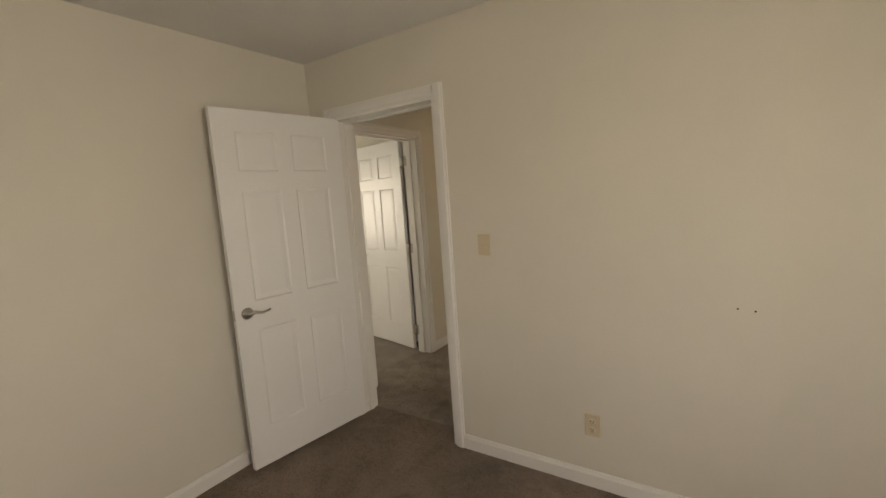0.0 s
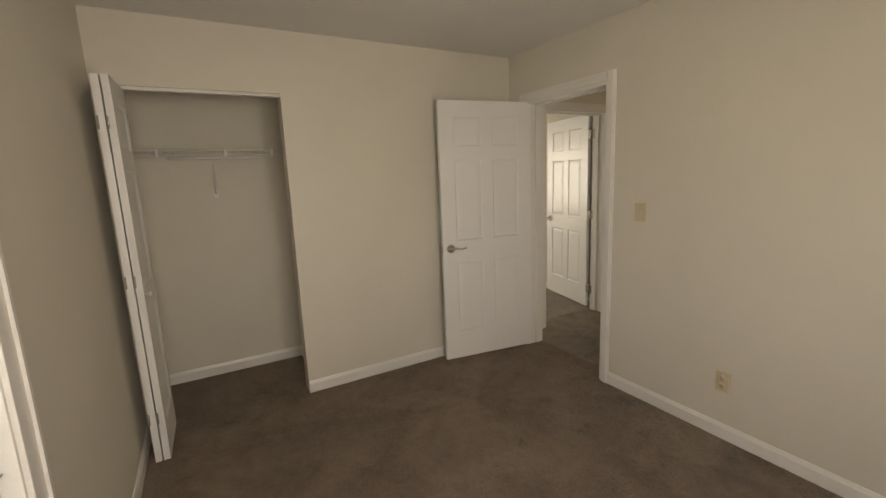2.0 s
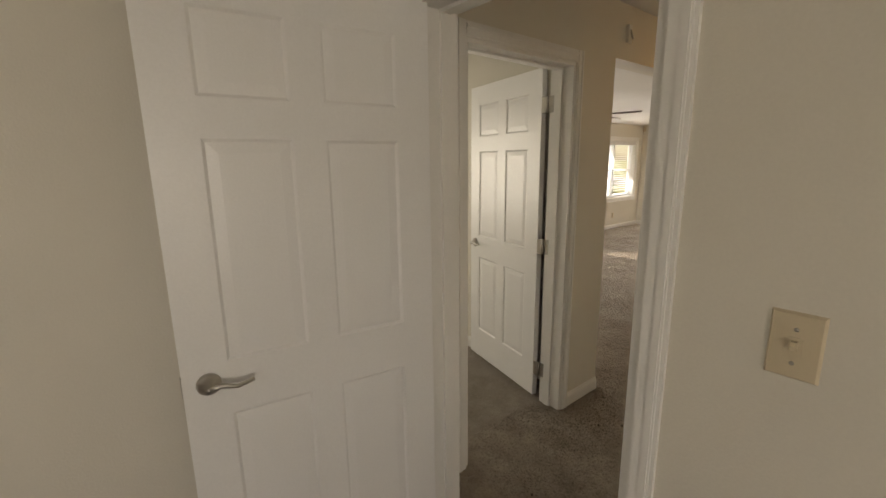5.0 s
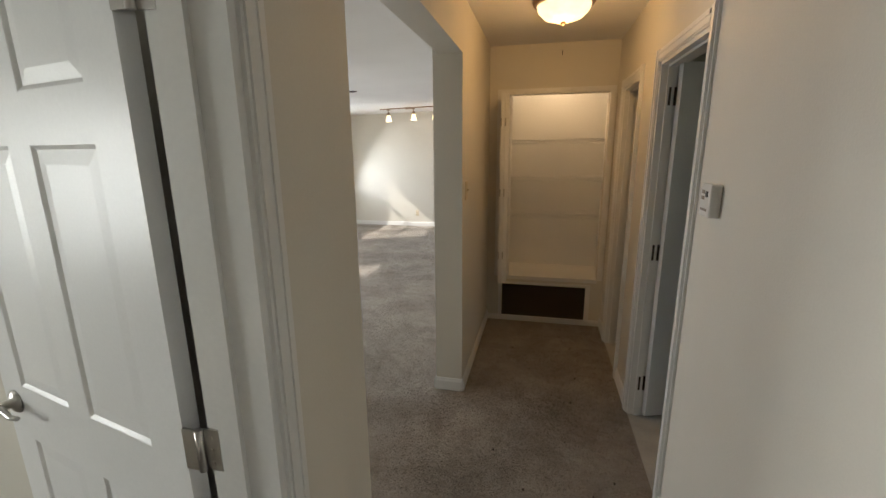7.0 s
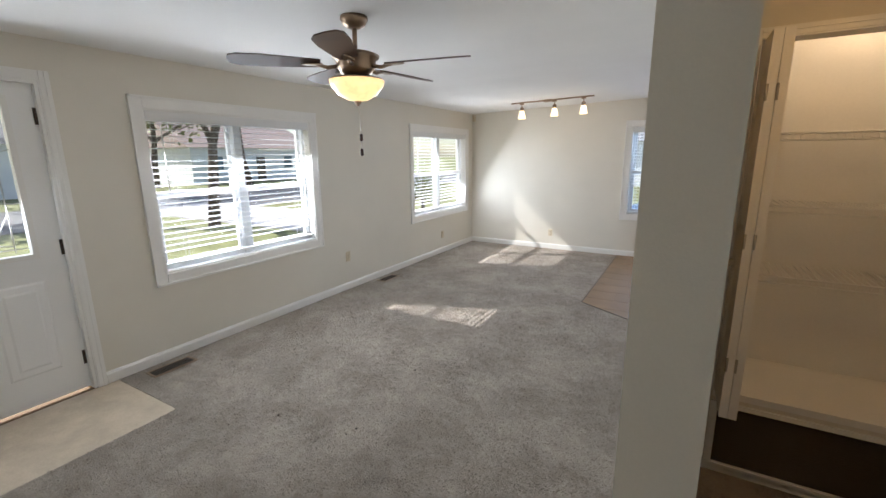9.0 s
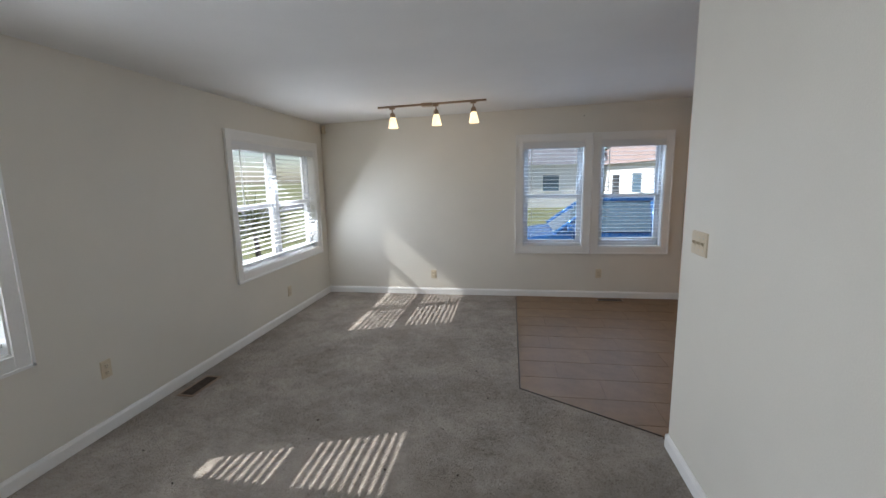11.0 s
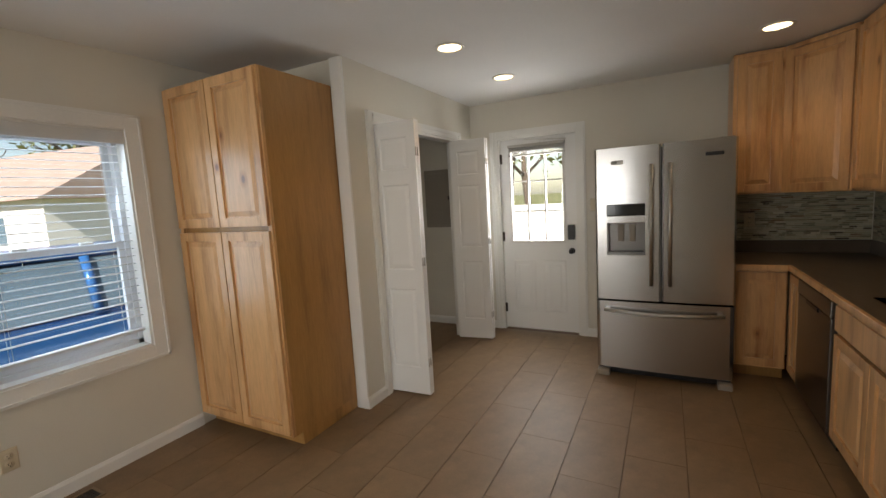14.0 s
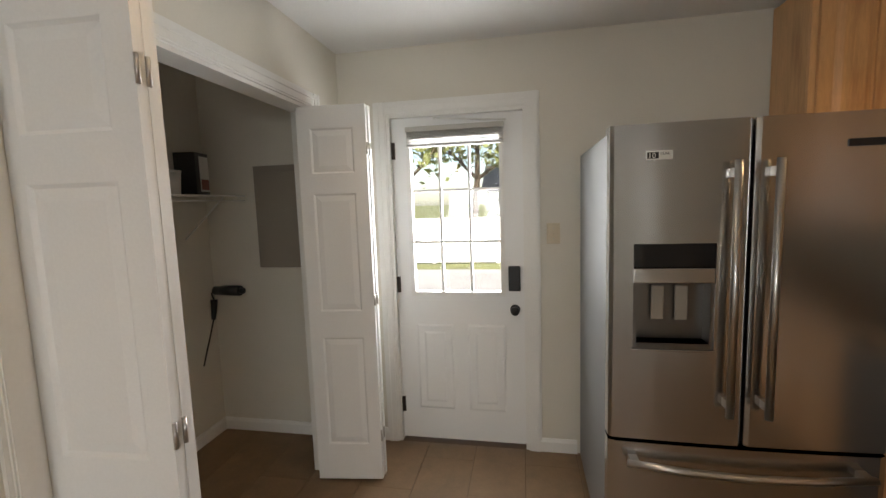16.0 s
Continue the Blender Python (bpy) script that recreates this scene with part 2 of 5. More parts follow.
# ---- building helpers ----
class Mesh:
    """A growing bmesh of simple solids."""

    def __init__(self):
        self.bm = bmesh.new()

    def box(self, x0, y0, z0, x1, y1, z1, bevel=0.0):
        vs = [self.bm.verts.new(p) for p in ((x0, y0, z0), (x1, y0, z0), (x1, y1, z0), (x0, y1, z0), (x0, y0, z1), (x1, y0, z1), (x1, y1, z1), (x0, y1, z1))]
        fs = [self.bm.faces.new([vs[i] for i in q]) for q in ((3, 2, 1, 0), (4, 5, 6, 7), (0, 1, 5, 4), (1, 2, 6, 5), (2, 3, 7, 6), (3, 0, 4, 7))]
        if bevel:
            bmesh.ops.bevel(self.bm, geom=list({e for f in fs for e in f.edges}), offset=bevel, segments=2, profile=0.6, affect="EDGES")
        return self

    def frustum(self, a, b, axis=1):
        """A block from rectangle a to rectangle b; each (u0, v0, u1, v1, level) across the axis."""
        vs = []
        for u0, v0, u1, v1, w in (a, b):
            for u, v in ((u0, v0), (u1, v0), (u1, v1), (u0, v1)):
                p = [u, v]
                p.insert(axis, w)
                vs.append(self.bm.verts.new(p))
        for q in ((0, 1, 2, 3), (7, 6, 5, 4), (0, 4, 5, 1), (1, 5, 6, 2), (2, 6, 7, 3), (3, 7, 4, 0)):
            self.bm.faces.new([vs[i] for i in q])
        return self

    def tube(self, points, r, n=10, taper=1.0):
        """A round bar along the points."""
        pts, rings = [Vector(p) for p in points], []
        for i, p in enumerate(pts):
            d = (pts[min(i + 1, len(pts) - 1)] - pts[max(i - 1, 0)]).normalized()
            u = d.orthogonal().normalized() if i == 0 else (u - d * u.dot(d)).normalized()
            w, k = d.cross(u), r * (1 + (taper - 1) * i / max(1, len(pts) - 1))
            rings.append([self.bm.verts.new(p + k * (u * math.cos(a) + w * math.sin(a))) for a in (2 * math.pi * j / n for j in range(n))])
        for a, b in zip(rings, rings[1:]):
            for j in range(n):
                self.bm.faces.new((a[j], a[(j + 1) % n], b[(j + 1) % n], b[j])).smooth = True
        self.bm.faces.new(rings[0][::-1])
        self.bm.faces.new(rings[-1])
        return self

    def lathe(self, profile, n=28, at=(0, 0, 0)):
        """A turned body about the z axis from (radius, height) pairs."""
        o, rings = Vector(at), []
        for r, z in profile:
            rings.append([self.bm.verts.new(o + Vector((max(r, 1e-4) * math.cos(a), max(r, 1e-4) * math.sin(a), z))) for a in (2 * math.pi * j / n for j in range(n))])
        for a, b in zip(rings, rings[1:]):
            for j in range(n):
                self.bm.faces.new((a[j], a[(j + 1) % n], b[(j + 1) % n], b[j])).smooth = True
        self.bm.faces.new(rings[0][::-1])
        self.bm.faces.new(rings[-1])
        return self

    def slab(self, polygon, z0, z1):
        """A polygon in plan, raised from z0 to z1."""
        lo, hi = [self.bm.verts.new((x, y, z0)) for x, y in polygon], [self.bm.verts.new((x, y, z1)) for x, y in polygon]
        self.bm.faces.new(lo[::-1])
        self.bm.faces.new(hi)
        for i in range(len(lo)):
            j = (i + 1) % len(lo)
            self.bm.faces.new((lo[i], lo[j], hi[j], hi[i]))
        return self

    def turn(self, m):
        bmesh.ops.transform(self.bm, matrix=m, verts=self.bm.verts)
        return self

    def data(self, name, mat):
        bmesh.ops.recalc_face_normals(self.bm, faces=self.bm.faces)
        me = bpy.data.meshes.new(name)
        self.bm.to_mesh(me)
        self.bm.free()
        me.materials.append(mat)
        return me


def part(name, mesh, mat, parent, label=""):
    ob = new(name, mesh.data(name, mat))
    ob.parent = parent
    return tagged(ob, label)


def share(name, data, parent, m=None):
    ob = new(name, data)
    ob.parent = parent
    if m is not None:
        ob.matrix_basis = m
    return ob


def thing(name, m, label, category, group=""):
    ob = new(name)
    ob.empty_display_size = 0.1
    ob.matrix_basis = m
    return tagged(ob, label, category, group)


def single(name, mesh, mat, m, label, category, group=""):
    ob = new(name, mesh.data(name, mat))
    ob.matrix_basis = m
    return tagged(ob, label, category, group)


def structure(name, mesh, mat, label):
    return tagged(new(name, mesh.data(name, mat)), label, "structure", "", "structure")


def wall(name, axis, p0, p1, a0, a1, openings=(), z0=0.0, z1=2.42, label="cream painted drywall wall"):
    """A wall along the axis between a0 and a1, from p0 to p1 thick, with openings (a, a, z, z) through it."""
    cut_a = sorted({a0, a1, *(v for o in openings for v in o[:2])})
    cut_z = sorted({z0, z1, *(v for o in openings for v in o[2:])})
    solid = lambda i, j: 0 <= i < len(cut_a) - 1 and 0 <= j < len(cut_z) - 1 and not any(
        o[0] - 1e-6 < (cut_a[i] + cut_a[i + 1]) / 2 < o[1] and o[2] - 1e-6 < (cut_z[j] + cut_z[j + 1]) / 2 < o[3] for o in openings)
    m, made = Mesh(), {}

    def at(a, p, z):
        key = (a, p, z)
        if key not in made:
            made[key] = m.bm.verts.new((a, p, z) if axis == "x" else (p, a, z))
        return made[key]

    for i in range(len(cut_a) - 1):
        for j in range(len(cut_z) - 1):
            if not solid(i, j):
                continue
            (a, b), (c, d) = cut_a[i:i + 2], cut_z[j:j + 2]
            for p in (p0, p1):
                m.bm.faces.new([at(a, p, c), at(b, p, c), at(b, p, d), at(a, p, d)])
            for (di, dj), (u, v) in (((-1, 0), ((a, c), (a, d))), ((1, 0), ((b, c), (b, d))), ((0, -1), ((a, c), (b, c))), ((0, 1), ((a, d), (b, d)))):
                if not solid(i + di, j + dj):
                    m.bm.faces.new([at(u[0], p0, u[1]), at(v[0], p0, v[1]), at(v[0], p1, v[1]), at(u[0], p1, u[1])])
    return structure(name, m, WALL, label)


def baseboard(axis, p, side, a0, a1, h=0.085):
    """A moulded skirting on the face p of a wall, on the side +1 or -1."""
    m, t = Mesh(), 0.014 * side
    prof = [(0, 0.001), (t, 0.001), (t, h - 0.02), (t * 0.75, h - 0.012), (t * 0.45, h), (0, h)]
    ends = [[m.bm.verts.new((a, p + u, z) if axis == "x" else (p + u, a, z)) for u, z in prof] for a in (a0, a1)]
    for i in range(len(prof)):
        j = (i + 1) % len(prof)
        m.bm.faces.new((ends[0][i], ends[0][j], ends[1][j], ends[1][i]))
    m.bm.faces.new(ends[0][::-1])
    m.bm.faces.new(ends[1])
    return structure("baseboard", m, TRIM, "white painted wooden baseboard along the wall")


def casing(axis, p, side, a0, a1, z1, w=0.06, z0=0.0, foot=False):
    """Moulded trim round an opening a0..a1 up to z1; each board stands proud of the face p."""
    def board(x0, zz0, x1, zz1, upright, flip):
        m = Mesh()
        for f0, f1, t in ((0.0, 1.0, 0.011), (0.12, 0.86, 0.016), (0.55, 0.80, 0.020)):
            if flip:
                f0, f1 = 1 - f1, 1 - f0
            u0, u1, v0, v1 = (x0 + (x1 - x0) * f0, x0 + (x1 - x0) * f1, zz0, zz1) if upright else (x0, x1, zz0 + (zz1 - zz0) * f0, zz0 + (zz1 - zz0) * f1)
            q0, q1 = sorted((p, p + side * t))
            m.box(*((u0, q0, v0, u1, q1, v1) if axis == "x" else (q0, u0, v0, q1, u1, v1)))
        return structure("trim", m, TRIM, "white painted moulded casing round an opening")
    board(a0 - w, z0, a0, z1 + w, True, True)
    board(a1, z0, a1 + w, z1 + w, True, False)
    board(a0, z1, a1, z1 + w, False, False)
    if foot:
        board(a0 - w, z0 - w, a1 + w, z0, False, True)


def jamb(axis, p0, p1, a0, a1, z1, t=0.018, stop=None):
    """The lining of a door opening, with a stop bead."""
    m = Mesh()
    put = lambda u0, q0, v0, u1, q1, v1: m.box(*((u0, q0, v0, u1, q1, v1) if axis == "x" else (q0, u0, v0, q1, u1, v1)))
    put(a0 - 0.001, p0 - 0.002, 0, a0 + t, p1 + 0.002, z1)
    put(a1 - t, p0 - 0.002, 0, a1 + 0.001, p1 + 0.002, z1)
    put(a0 + t, p0 - 0.002, z1 - t, a1 - t, p1 + 0.002, z1 + 0.001)
    if stop:
        s0, s1 = stop
        put(a0 + t, s0, 0, a0 + t + 0.011, s1, z1 - t)
        put(a1 - t - 0.011, s0, 0, a1 - t, s1, z1 - t)
        put(a0 + t + 0.011, s0, z1 - t - 0.011, a1 - t - 0.011, s1, z1 - t)
    return structure("trim", m, TRIM, "white painted door jamb lining")


H = 2.42
# ---- structure: floors and ceiling ----
structure("floor", Mesh().box(-4.5, -2.1, -0.16, 3.4, 10.33, -0.012), GROUT, "house floor slab under the coverings")
structure("floor_carpet", Mesh().slab([(-3.56, 2.46), (-0.90, 2.46), (-0.90, 6.99), (-0.93, 7.11), (-1.744, 7.607), (-1.744, 10.157), (-4.326, 10.157), (-4.326, 4.30), (-3.56, 4.30)], -0.012, 0.0), CARPET, "worn taupe cut-pile carpet with dark spots")
structure("floor_carpet", Mesh().slab([(-0.90, 1.06), (0.28, 1.06), (0.28, 5.345), (-0.90, 5.345)], -0.012, 0.0), CARPET, "worn taupe cut-pile carpet in the hall")
structure("floor_carpet", Mesh().slab([(-1.5, -1.9), (3.3, -1.9), (3.3, 1.06), (-1.5, 1.06)], -0.012, 0.0), CARPET_BROWN, "brown cut-pile bedroom carpet")
structure("floor_carpet", Mesh().slab([(-4.326, -0.9), (-1.5, -0.9), (-1.5, 1.06), (-0.90, 1.06), (-0.90, 2.36), (-4.326, 2.36)], -0.012, 0.0), CARPET, "worn taupe bedroom carpet")
structure("floor_vinyl", Mesh().slab([(-4.326, 2.46), (-3.56, 2.46), (-3.56, 4.30), (-4.326, 4.30)], -0.012, -0.003), VINYL, "tan vinyl entry pad inside the front door")
structure("floor_bath", Mesh().slab([(0.28, 2.0), (2.9, 2.0), (2.9, 5.85), (0.28, 5.85)], -0.012, 0.002), WHITE_TILE, "pale bathroom floor tile")
structure("ceiling", Mesh().box(-4.5, -2.1, H, 3.4, 10.33, H + 0.12), CEIL, "flat off-white painted ceiling")


def living_height(x):
    """The living room ceiling falls gently towards the street wall."""
    return 2.29 + (H - 0.002 - 2.29) * (x + 4.326) / 4.43


def sloped_ceiling(x0, y0, x1, y1):
    m = Mesh()
    vs = [m.bm.verts.new((x, y, z)) for x, z in ((x0, living_height(x0)), (x1, living_height(x1)), (x1, H + 0.06), (x0, H + 0.06)) for y in (y0, y1)]
    for q in ((0, 1, 3, 2), (2, 3, 5, 4), (4, 5, 7, 6), (6, 7, 1, 0), (0, 2, 4, 6), (1, 3, 5, 7)):
        m.bm.faces.new([vs[i] for i in q])
    return structure("ceiling", m, CEIL, "off-white living room ceiling falling towards the street")


sloped_ceiling(-4.48, 2.40, -0.84, 6.95)
sloped_ceiling(-4.48, 6.95, 0.10, 10.32)
m = Mesh()
m.tube([(-1.744, 10.15, 0.001), (-1.744, 7.607, 0.001), (-0.925, 7.112, 0.001)], 0.006, 6)
structure("trim", m, DARK_BROWN, "thin dark transition strip between carpet and tile")

# ---- structure: walls ----
W3, W4 = (-1.672, -0.925), (-0.745, 0.005)
W1, W2 = (4.735, 6.305), (8.225, 9.87)
WZ = (0.66, 1.972)
WZW = (0.69, 1.93)
FD = (3.265, 4.175)
BD = (8.078, 8.895)
wall("wall_north", "x", 10.157, 10.32, -4.48, 3.06, [(*W3, *WZ), (*W4, *WZ)])
wall("wall_west", "y", -4.48, -4.326, -0.9, 10.157, [(*W1, *WZW), (*W2, *WZW), (*FD, 0, 2.04), (0.15, 1.45, 0.8, 1.95)])
wall("wall_living_south", "x", 2.325, 2.46, -4.326, -0.91)
wall("wall_living_east", "y", -0.93, -0.755, 4.035, 7.0)
wall("wall_hall_west", "y", -0.897, -0.755, 1.07, 4.035, [(1.31, 2.11, 0, 2.04), (2.505, 4.035, 0, 2.115)])
wall("wall_bedroom_west", "y", -0.86, -0.75, -1.88, 0.905, [(-1.77, -0.925, 0, 2.04)])
wall("wall_bedroom_north", "x", 0.905, 1.07, -0.91, 1.78, [(-0.545, 0.26, 0, 2.04)])
wall("wall_bedroom_south", "x", -2.0, -1.88, -1.6, 3.4, [(0.95, 2.45, 0.75, 1.95)])
# the opening here is added for the bedroom fill light
wall("wall_bedroom_east", "y", 3.3, 3.4, -1.88, 1.07, [(-1.75, -0.55, 0.75, 1.95)])
wall("wall_bedroom_recess", "x", 1.0, 1.07, 1.78, 3.3)
wall("wall_closet_back", "y", -1.58, -1.47, -1.88, -0.7)
wall("wall_closet_side", "x", -0.82, -0.72, -1.47, -0.86)
wall("wall_second_bedroom_south", "x", -0.9, -0.8, -4.326, -1.58)
wall("wall_second_bedroom_east", "y", -1.58, -1.47, -0.7, 0.95)
wall("wall_second_bedroom_corner", "x", 0.95, 1.06, -1.47, -0.91)
wall("wall_hall_east", "y", 0.28, 0.39, 1.07, 5.85, [(3.31, 4.01, 0, 2.01), (4.46, 5.02, 0, 2.01)])
wall("wall_hall_end", "x", 5.345, 5.44, -0.755, 0.28, [(-0.64, 0.225, 0.435, 2.03), (-0.612, 0.135, 0.045, 0.36)])
wall("wall_kitchen_south", "x", 5.85, 5.93, -0.755, 2.908)
wall("wall_east", "y", 2.908, 3.06, 2.0, 10.157, [(*BD, 0, 2.04)])
wall("wall_utility", "x", 9.19, 9.30, 0.86, 2.908, [(1.14, 2.56, 0, 2.035)])
wall("wall_utility_side", "y", 0.87, 0.97, 9.30, 10.157)
wall("wall_bath", "x", 4.2, 4.3, 0.39, 2.908)
m = Mesh().box(-0.755, 5.44, 0.39, 0.28, 5.85, 0.435)
structure("linen_floor", m, TRIM, "painted floor of the linen closet")
for q in ((-0.752, 5.836, 0.436, 0.278, 5.849, 2.415), (-0.752, 5.442, 0.436, -0.74, 5.836, 2.415), (0.266, 5.442, 0.436, 0.278, 5.836, 2.415)):
    structure("wall_linen_lining", Mesh().box(*q), TRIM, "white painted lining of the linen closet")
structure("trim", Mesh().box(-0.641, 5.338, 0.405, 0.226, 5.46, 0.440, 0.003), TRIM, "painted sill of the linen closet")
structure("wall_stub_trim", Mesh().box(0.846, 9.186, 0.0, 0.862, 9.285, H - 0.001, 0.002), TRIM, "white corner board at the end of the utility closet wall")

for args in (("y", -0.75, 1, -0.925, 0.905), ("x", 0.905, -1, -0.75, -0.605), ("x", 0.905, -1, 0.32, 1.78), ("y", -1.47, 1, -1.88, -0.82), ("x", -0.82, -1, -1.47, -0.86), ("x", -1.88, 1, -0.75, 3.3),
             ("x", 1.0, -1, 1.78, 3.3), ("y", -0.755, 1, 1.07, 1.25), ("y", -0.755, 1, 2.17, 2.505), ("y", -0.755, 1, 4.035, 5.345), ("x", 2.505, 1, -0.91, -0.755), ("x", 4.035, -1, -0.93, -0.755),
             ("y", 0.28, -1, 1.07, 3.25), ("y", 0.28, -1, 4.07, 4.40), ("y", 0.28, -1, 5.08, 5.345), ("x", 5.345, -1, -0.74, 0.266, 0.05),
             ("y", -0.93, -1, 4.035, 7.0), ("x", 7.0, 1, -0.944, -0.741), ("y", -4.326, 1, 4.235, 10.157), ("y", -4.326, 1, 2.46, 3.205), ("x", 10.157, -1, -4.312, 0.25),
             ("x", 2.325, -1, -4.326, -0.96), ("y", -4.326, 1, -0.8, 2.36), ("x", 9.19, -1, 0.846, 1.08), ("y", 2.908, -1, 7.8, 8.018), ("y", 2.908, -1, 9.30, 10.157), ("x", 10.157, -1, 0.97, 2.894), ("y", 2.908, -1, 8.955, 9.176)):
    baseboard(*args)
casing("x", 0.905, -1, -0.545, 0.26, 2.04)
casing("x", 1.07, 1, -0.545, 0.26, 2.04)
casing("y", -0.755, 1, 1.31, 2.11, 2.04)
casing("y", -0.897, -1, 1.31, 2.140, 2.045)
casing("y", 0.28, -1, 3.31, 4.01, 2.01)
casing("y", 0.28, -1, 4.46, 5.02, 2.01)
casing("x", 5.345, -1, -0.64, 0.225, 2.03, 0.045, 0.435)
casing("y", -4.326, 1, *FD, 2.04)
casing("y", 2.908, -1, *BD, 2.04, 0.075)
casing("x", 9.19, -1, 1.14, 2.56, 2.035, 0.075)
jamb("x", 0.905, 1.07, -0.545, 0.26, 2.04, stop=(0.99, 1.03))
jamb("y", -0.897, -0.755, 1.31, 2.11, 2.04, stop=(-0.865, -0.82))
jamb("y", 0.28, 0.39, 3.31, 4.01, 2.01, stop=(0.31, 0.345))
jamb("y", 0.28, 0.39, 4.46, 5.02, 2.01, stop=(0.31, 0.345))
jamb("y", -4.48, -4.326, *FD, 2.04, stop=(-4.44, -4.40))
jamb("y", 2.908, 3.06, *BD, 2.04, stop=(2.985, 3.02))
jamb("x", 9.19, 9.30, 1.14, 2.56, 2.035)
structure("trim", Mesh().box(-0.80, -1.77, 2.022, -0.765, -0.925, 2.039), TRIM, "white bifold track in the closet head")


# ---- doors ----
def panel_set(parent, fields, t, core, mat):
    """Raised panels, one for each field (x0, z0, x1, z1), on both faces of a core."""
    for x0, z0, x1, z1 in fields:
        m, g = Mesh(), 0.012
        for s in (-1, 1):
            m.frustum((x0 + g, z0 + g, x1 - g, z1 - g, s * core), (x0 + g + 0.028, z0 + g + 0.028, x1 - g - 0.028, z1 - g - 0.028, s * (t - 0.003)))
        part("panel", m, mat, parent)


def framed(w, h, fields, t, core):
    """The stiles and rails round the fields, with a sloped sticking, over a thinner core."""
    m = Mesh().box(0.002, -core, 0.002, w - 0.002, core, h - 0.002)
    xs, zs = sorted({0, w, *(v for f in fields for v in (f[0], f[2]))}), sorted({0, h, *(v for f in fields for v in (f[1], f[3]))})
    for i in range(len(xs) - 1):
        run = None
        for j in range(len(zs) - 1):
            cx, cz = (xs[i] + xs[i + 1]) / 2, (zs[j] + zs[j + 1]) / 2
            if any(f[0] < cx < f[2] and f[1] < cz < f[3] for f in fields):
                if run is not None:
                    m.box(xs[i], -t, run, xs[i + 1], t, zs[j])
                    run = None
            elif run is None:
                run = zs[j]
        if run is not None:
            m.box(xs[i], -t, run, xs[i + 1], t, h)
    for x0, z0, x1, z1 in fields:
        for s in (-1, 1):
            for a, b in (((x0, z0, x1, z0 + 0.012), (x0, z0, x1, z0 + 0.002)), ((x0, z1 - 0.012, x1, z1), (x0, z1 - 0.002, x1, z1)), ((x0, z0, x0 + 0.012, z1), (x0, z0, x0 + 0.002, z1)), ((x1 - 0.012, z0, x1, z1), (x1 - 0.002, z0, x1, z1))):
                m.frustum((*a, s * (core - 0.001)), (*b, s * (t - 0.0005)))
    return m


def hinge(parent, x, y, z, metal, label):
    m = Mesh().tube([(x, y, z - 0.045), (x, y, z + 0.045)], 0.007, 8)
    m.box(x, y - 0.002, z - 0.044, x + 0.034, y + 0.002, z + 0.044).box(x - 0.034, y - 0.002, z - 0.044, x, y + 0.002, z + 0.044)
    part("hinge", m, metal, parent, label)


def lever(parent, x, z, t, way):
    for s in (-1, 1):
        m = Mesh().lathe([(0.0, 0.0), (0.033, 0.0), (0.033, 0.004), (0.026, 0.011), (0.013, 0.014), (0.012, 0.045), (0.0, 0.047)], 20)
        m.turn(pose(x, s * t, z, -90 * s))
        y = s * (t + 0.042)
        m.tube([(x, y, z), (x + way * 0.03, y, z + 0.006), (x + way * 0.07, y, z - 0.006), (x + way * 0.115, y, z + 0.004)], 0.009, 8, 0.65)
        part("door_handle", m, CHROME, parent, "satin nickel curved lever handle")
    part("latch", Mesh().box(x + way * -0.068, -0.011, z - 0.028, x + way * -0.062, 0.011, z + 0.028), CHROME, parent)


def six_panel(w, h):
    a, b, c = 0.115, w / 2 - 0.045, w / 2 + 0.045
    return [(u0, z0, u1, z1) for u0, u1 in ((a, b), (c, w - a)) for z0, z1 in ((0.22, 0.80), (0.96, 1.58), (1.68, 1.90))]


def interior_door(name, m, w, h, label, knob_x, way, hinge_y, metal=None, hinge_label="satin nickel butt hinge"):
    d, fields = thing(name, m, label, "door"), six_panel(w, h)
    tagged(d, kind="structure")
    part("slab", framed(w, h, fields, 0.0175, 0.0115), DOOR, d)
    panel_set(d, fields, 0.0175, 0.0115, DOOR)
    if knob_x:
        lever(d, knob_x, 0.905, 0.0175, way)
    for z in (0.20, 1.0, 1.82) if hinge_y else ():
        hinge(d, -0.006, hinge_y, z, metal or CHROME, hinge_label)
    return d


interior_door("door_1", pose(-0.520, 0.925, 0.018, 0, 0, -98.5), 0.79, 2.015, "open white six-panel bedroom door with lever handle", 0.725, -1, -0.019)
d2 = interior_door("door_2", pose(-0.950, 2.104, 0.020, 0, 0, 167.5), 0.79, 2.025, "open white six-panel second bedroom door", 0.725, -1, None)
for z in (0.22, 1.02, 1.84):
    m = Mesh().tube([(-0.912, 2.082, z - 0.045), (-0.912, 2.082, z + 0.045)], 0.008, 8).box(-0.908, 2.087, z - 0.045, -0.872, 2.091, z + 0.045).box(-0.948, 2.079, z - 0.044, -0.912, 2.084, z + 0.044)
    for k in (-0.028, 0.0, 0.028):
        m.box(-0.893, 2.0855, z + k - 0.003, -0.887, 2.0872, z + k + 0.003)
    part("hinge", m.turn(d2.matrix_basis.inverted()), CHROME, d2, "satin nickel butt hinge")
interior_door("door_3", pose(0.365, 3.975, 0.018, 0, 0, 20.0), 0.67, 1.98, "open white six-panel bathroom door with dark hinges", 0.61, -1, 0.019, BRONZE, "dark bronze butt hinge")
interior_door("door_4", pose(0.425, 5.035, 0.018, 0, 0, 86.0), 0.52, 1.98, "open white six-panel door beside the linen closet", 0.46, -1, 0.019, BRONZE, "dark bronze butt hinge")


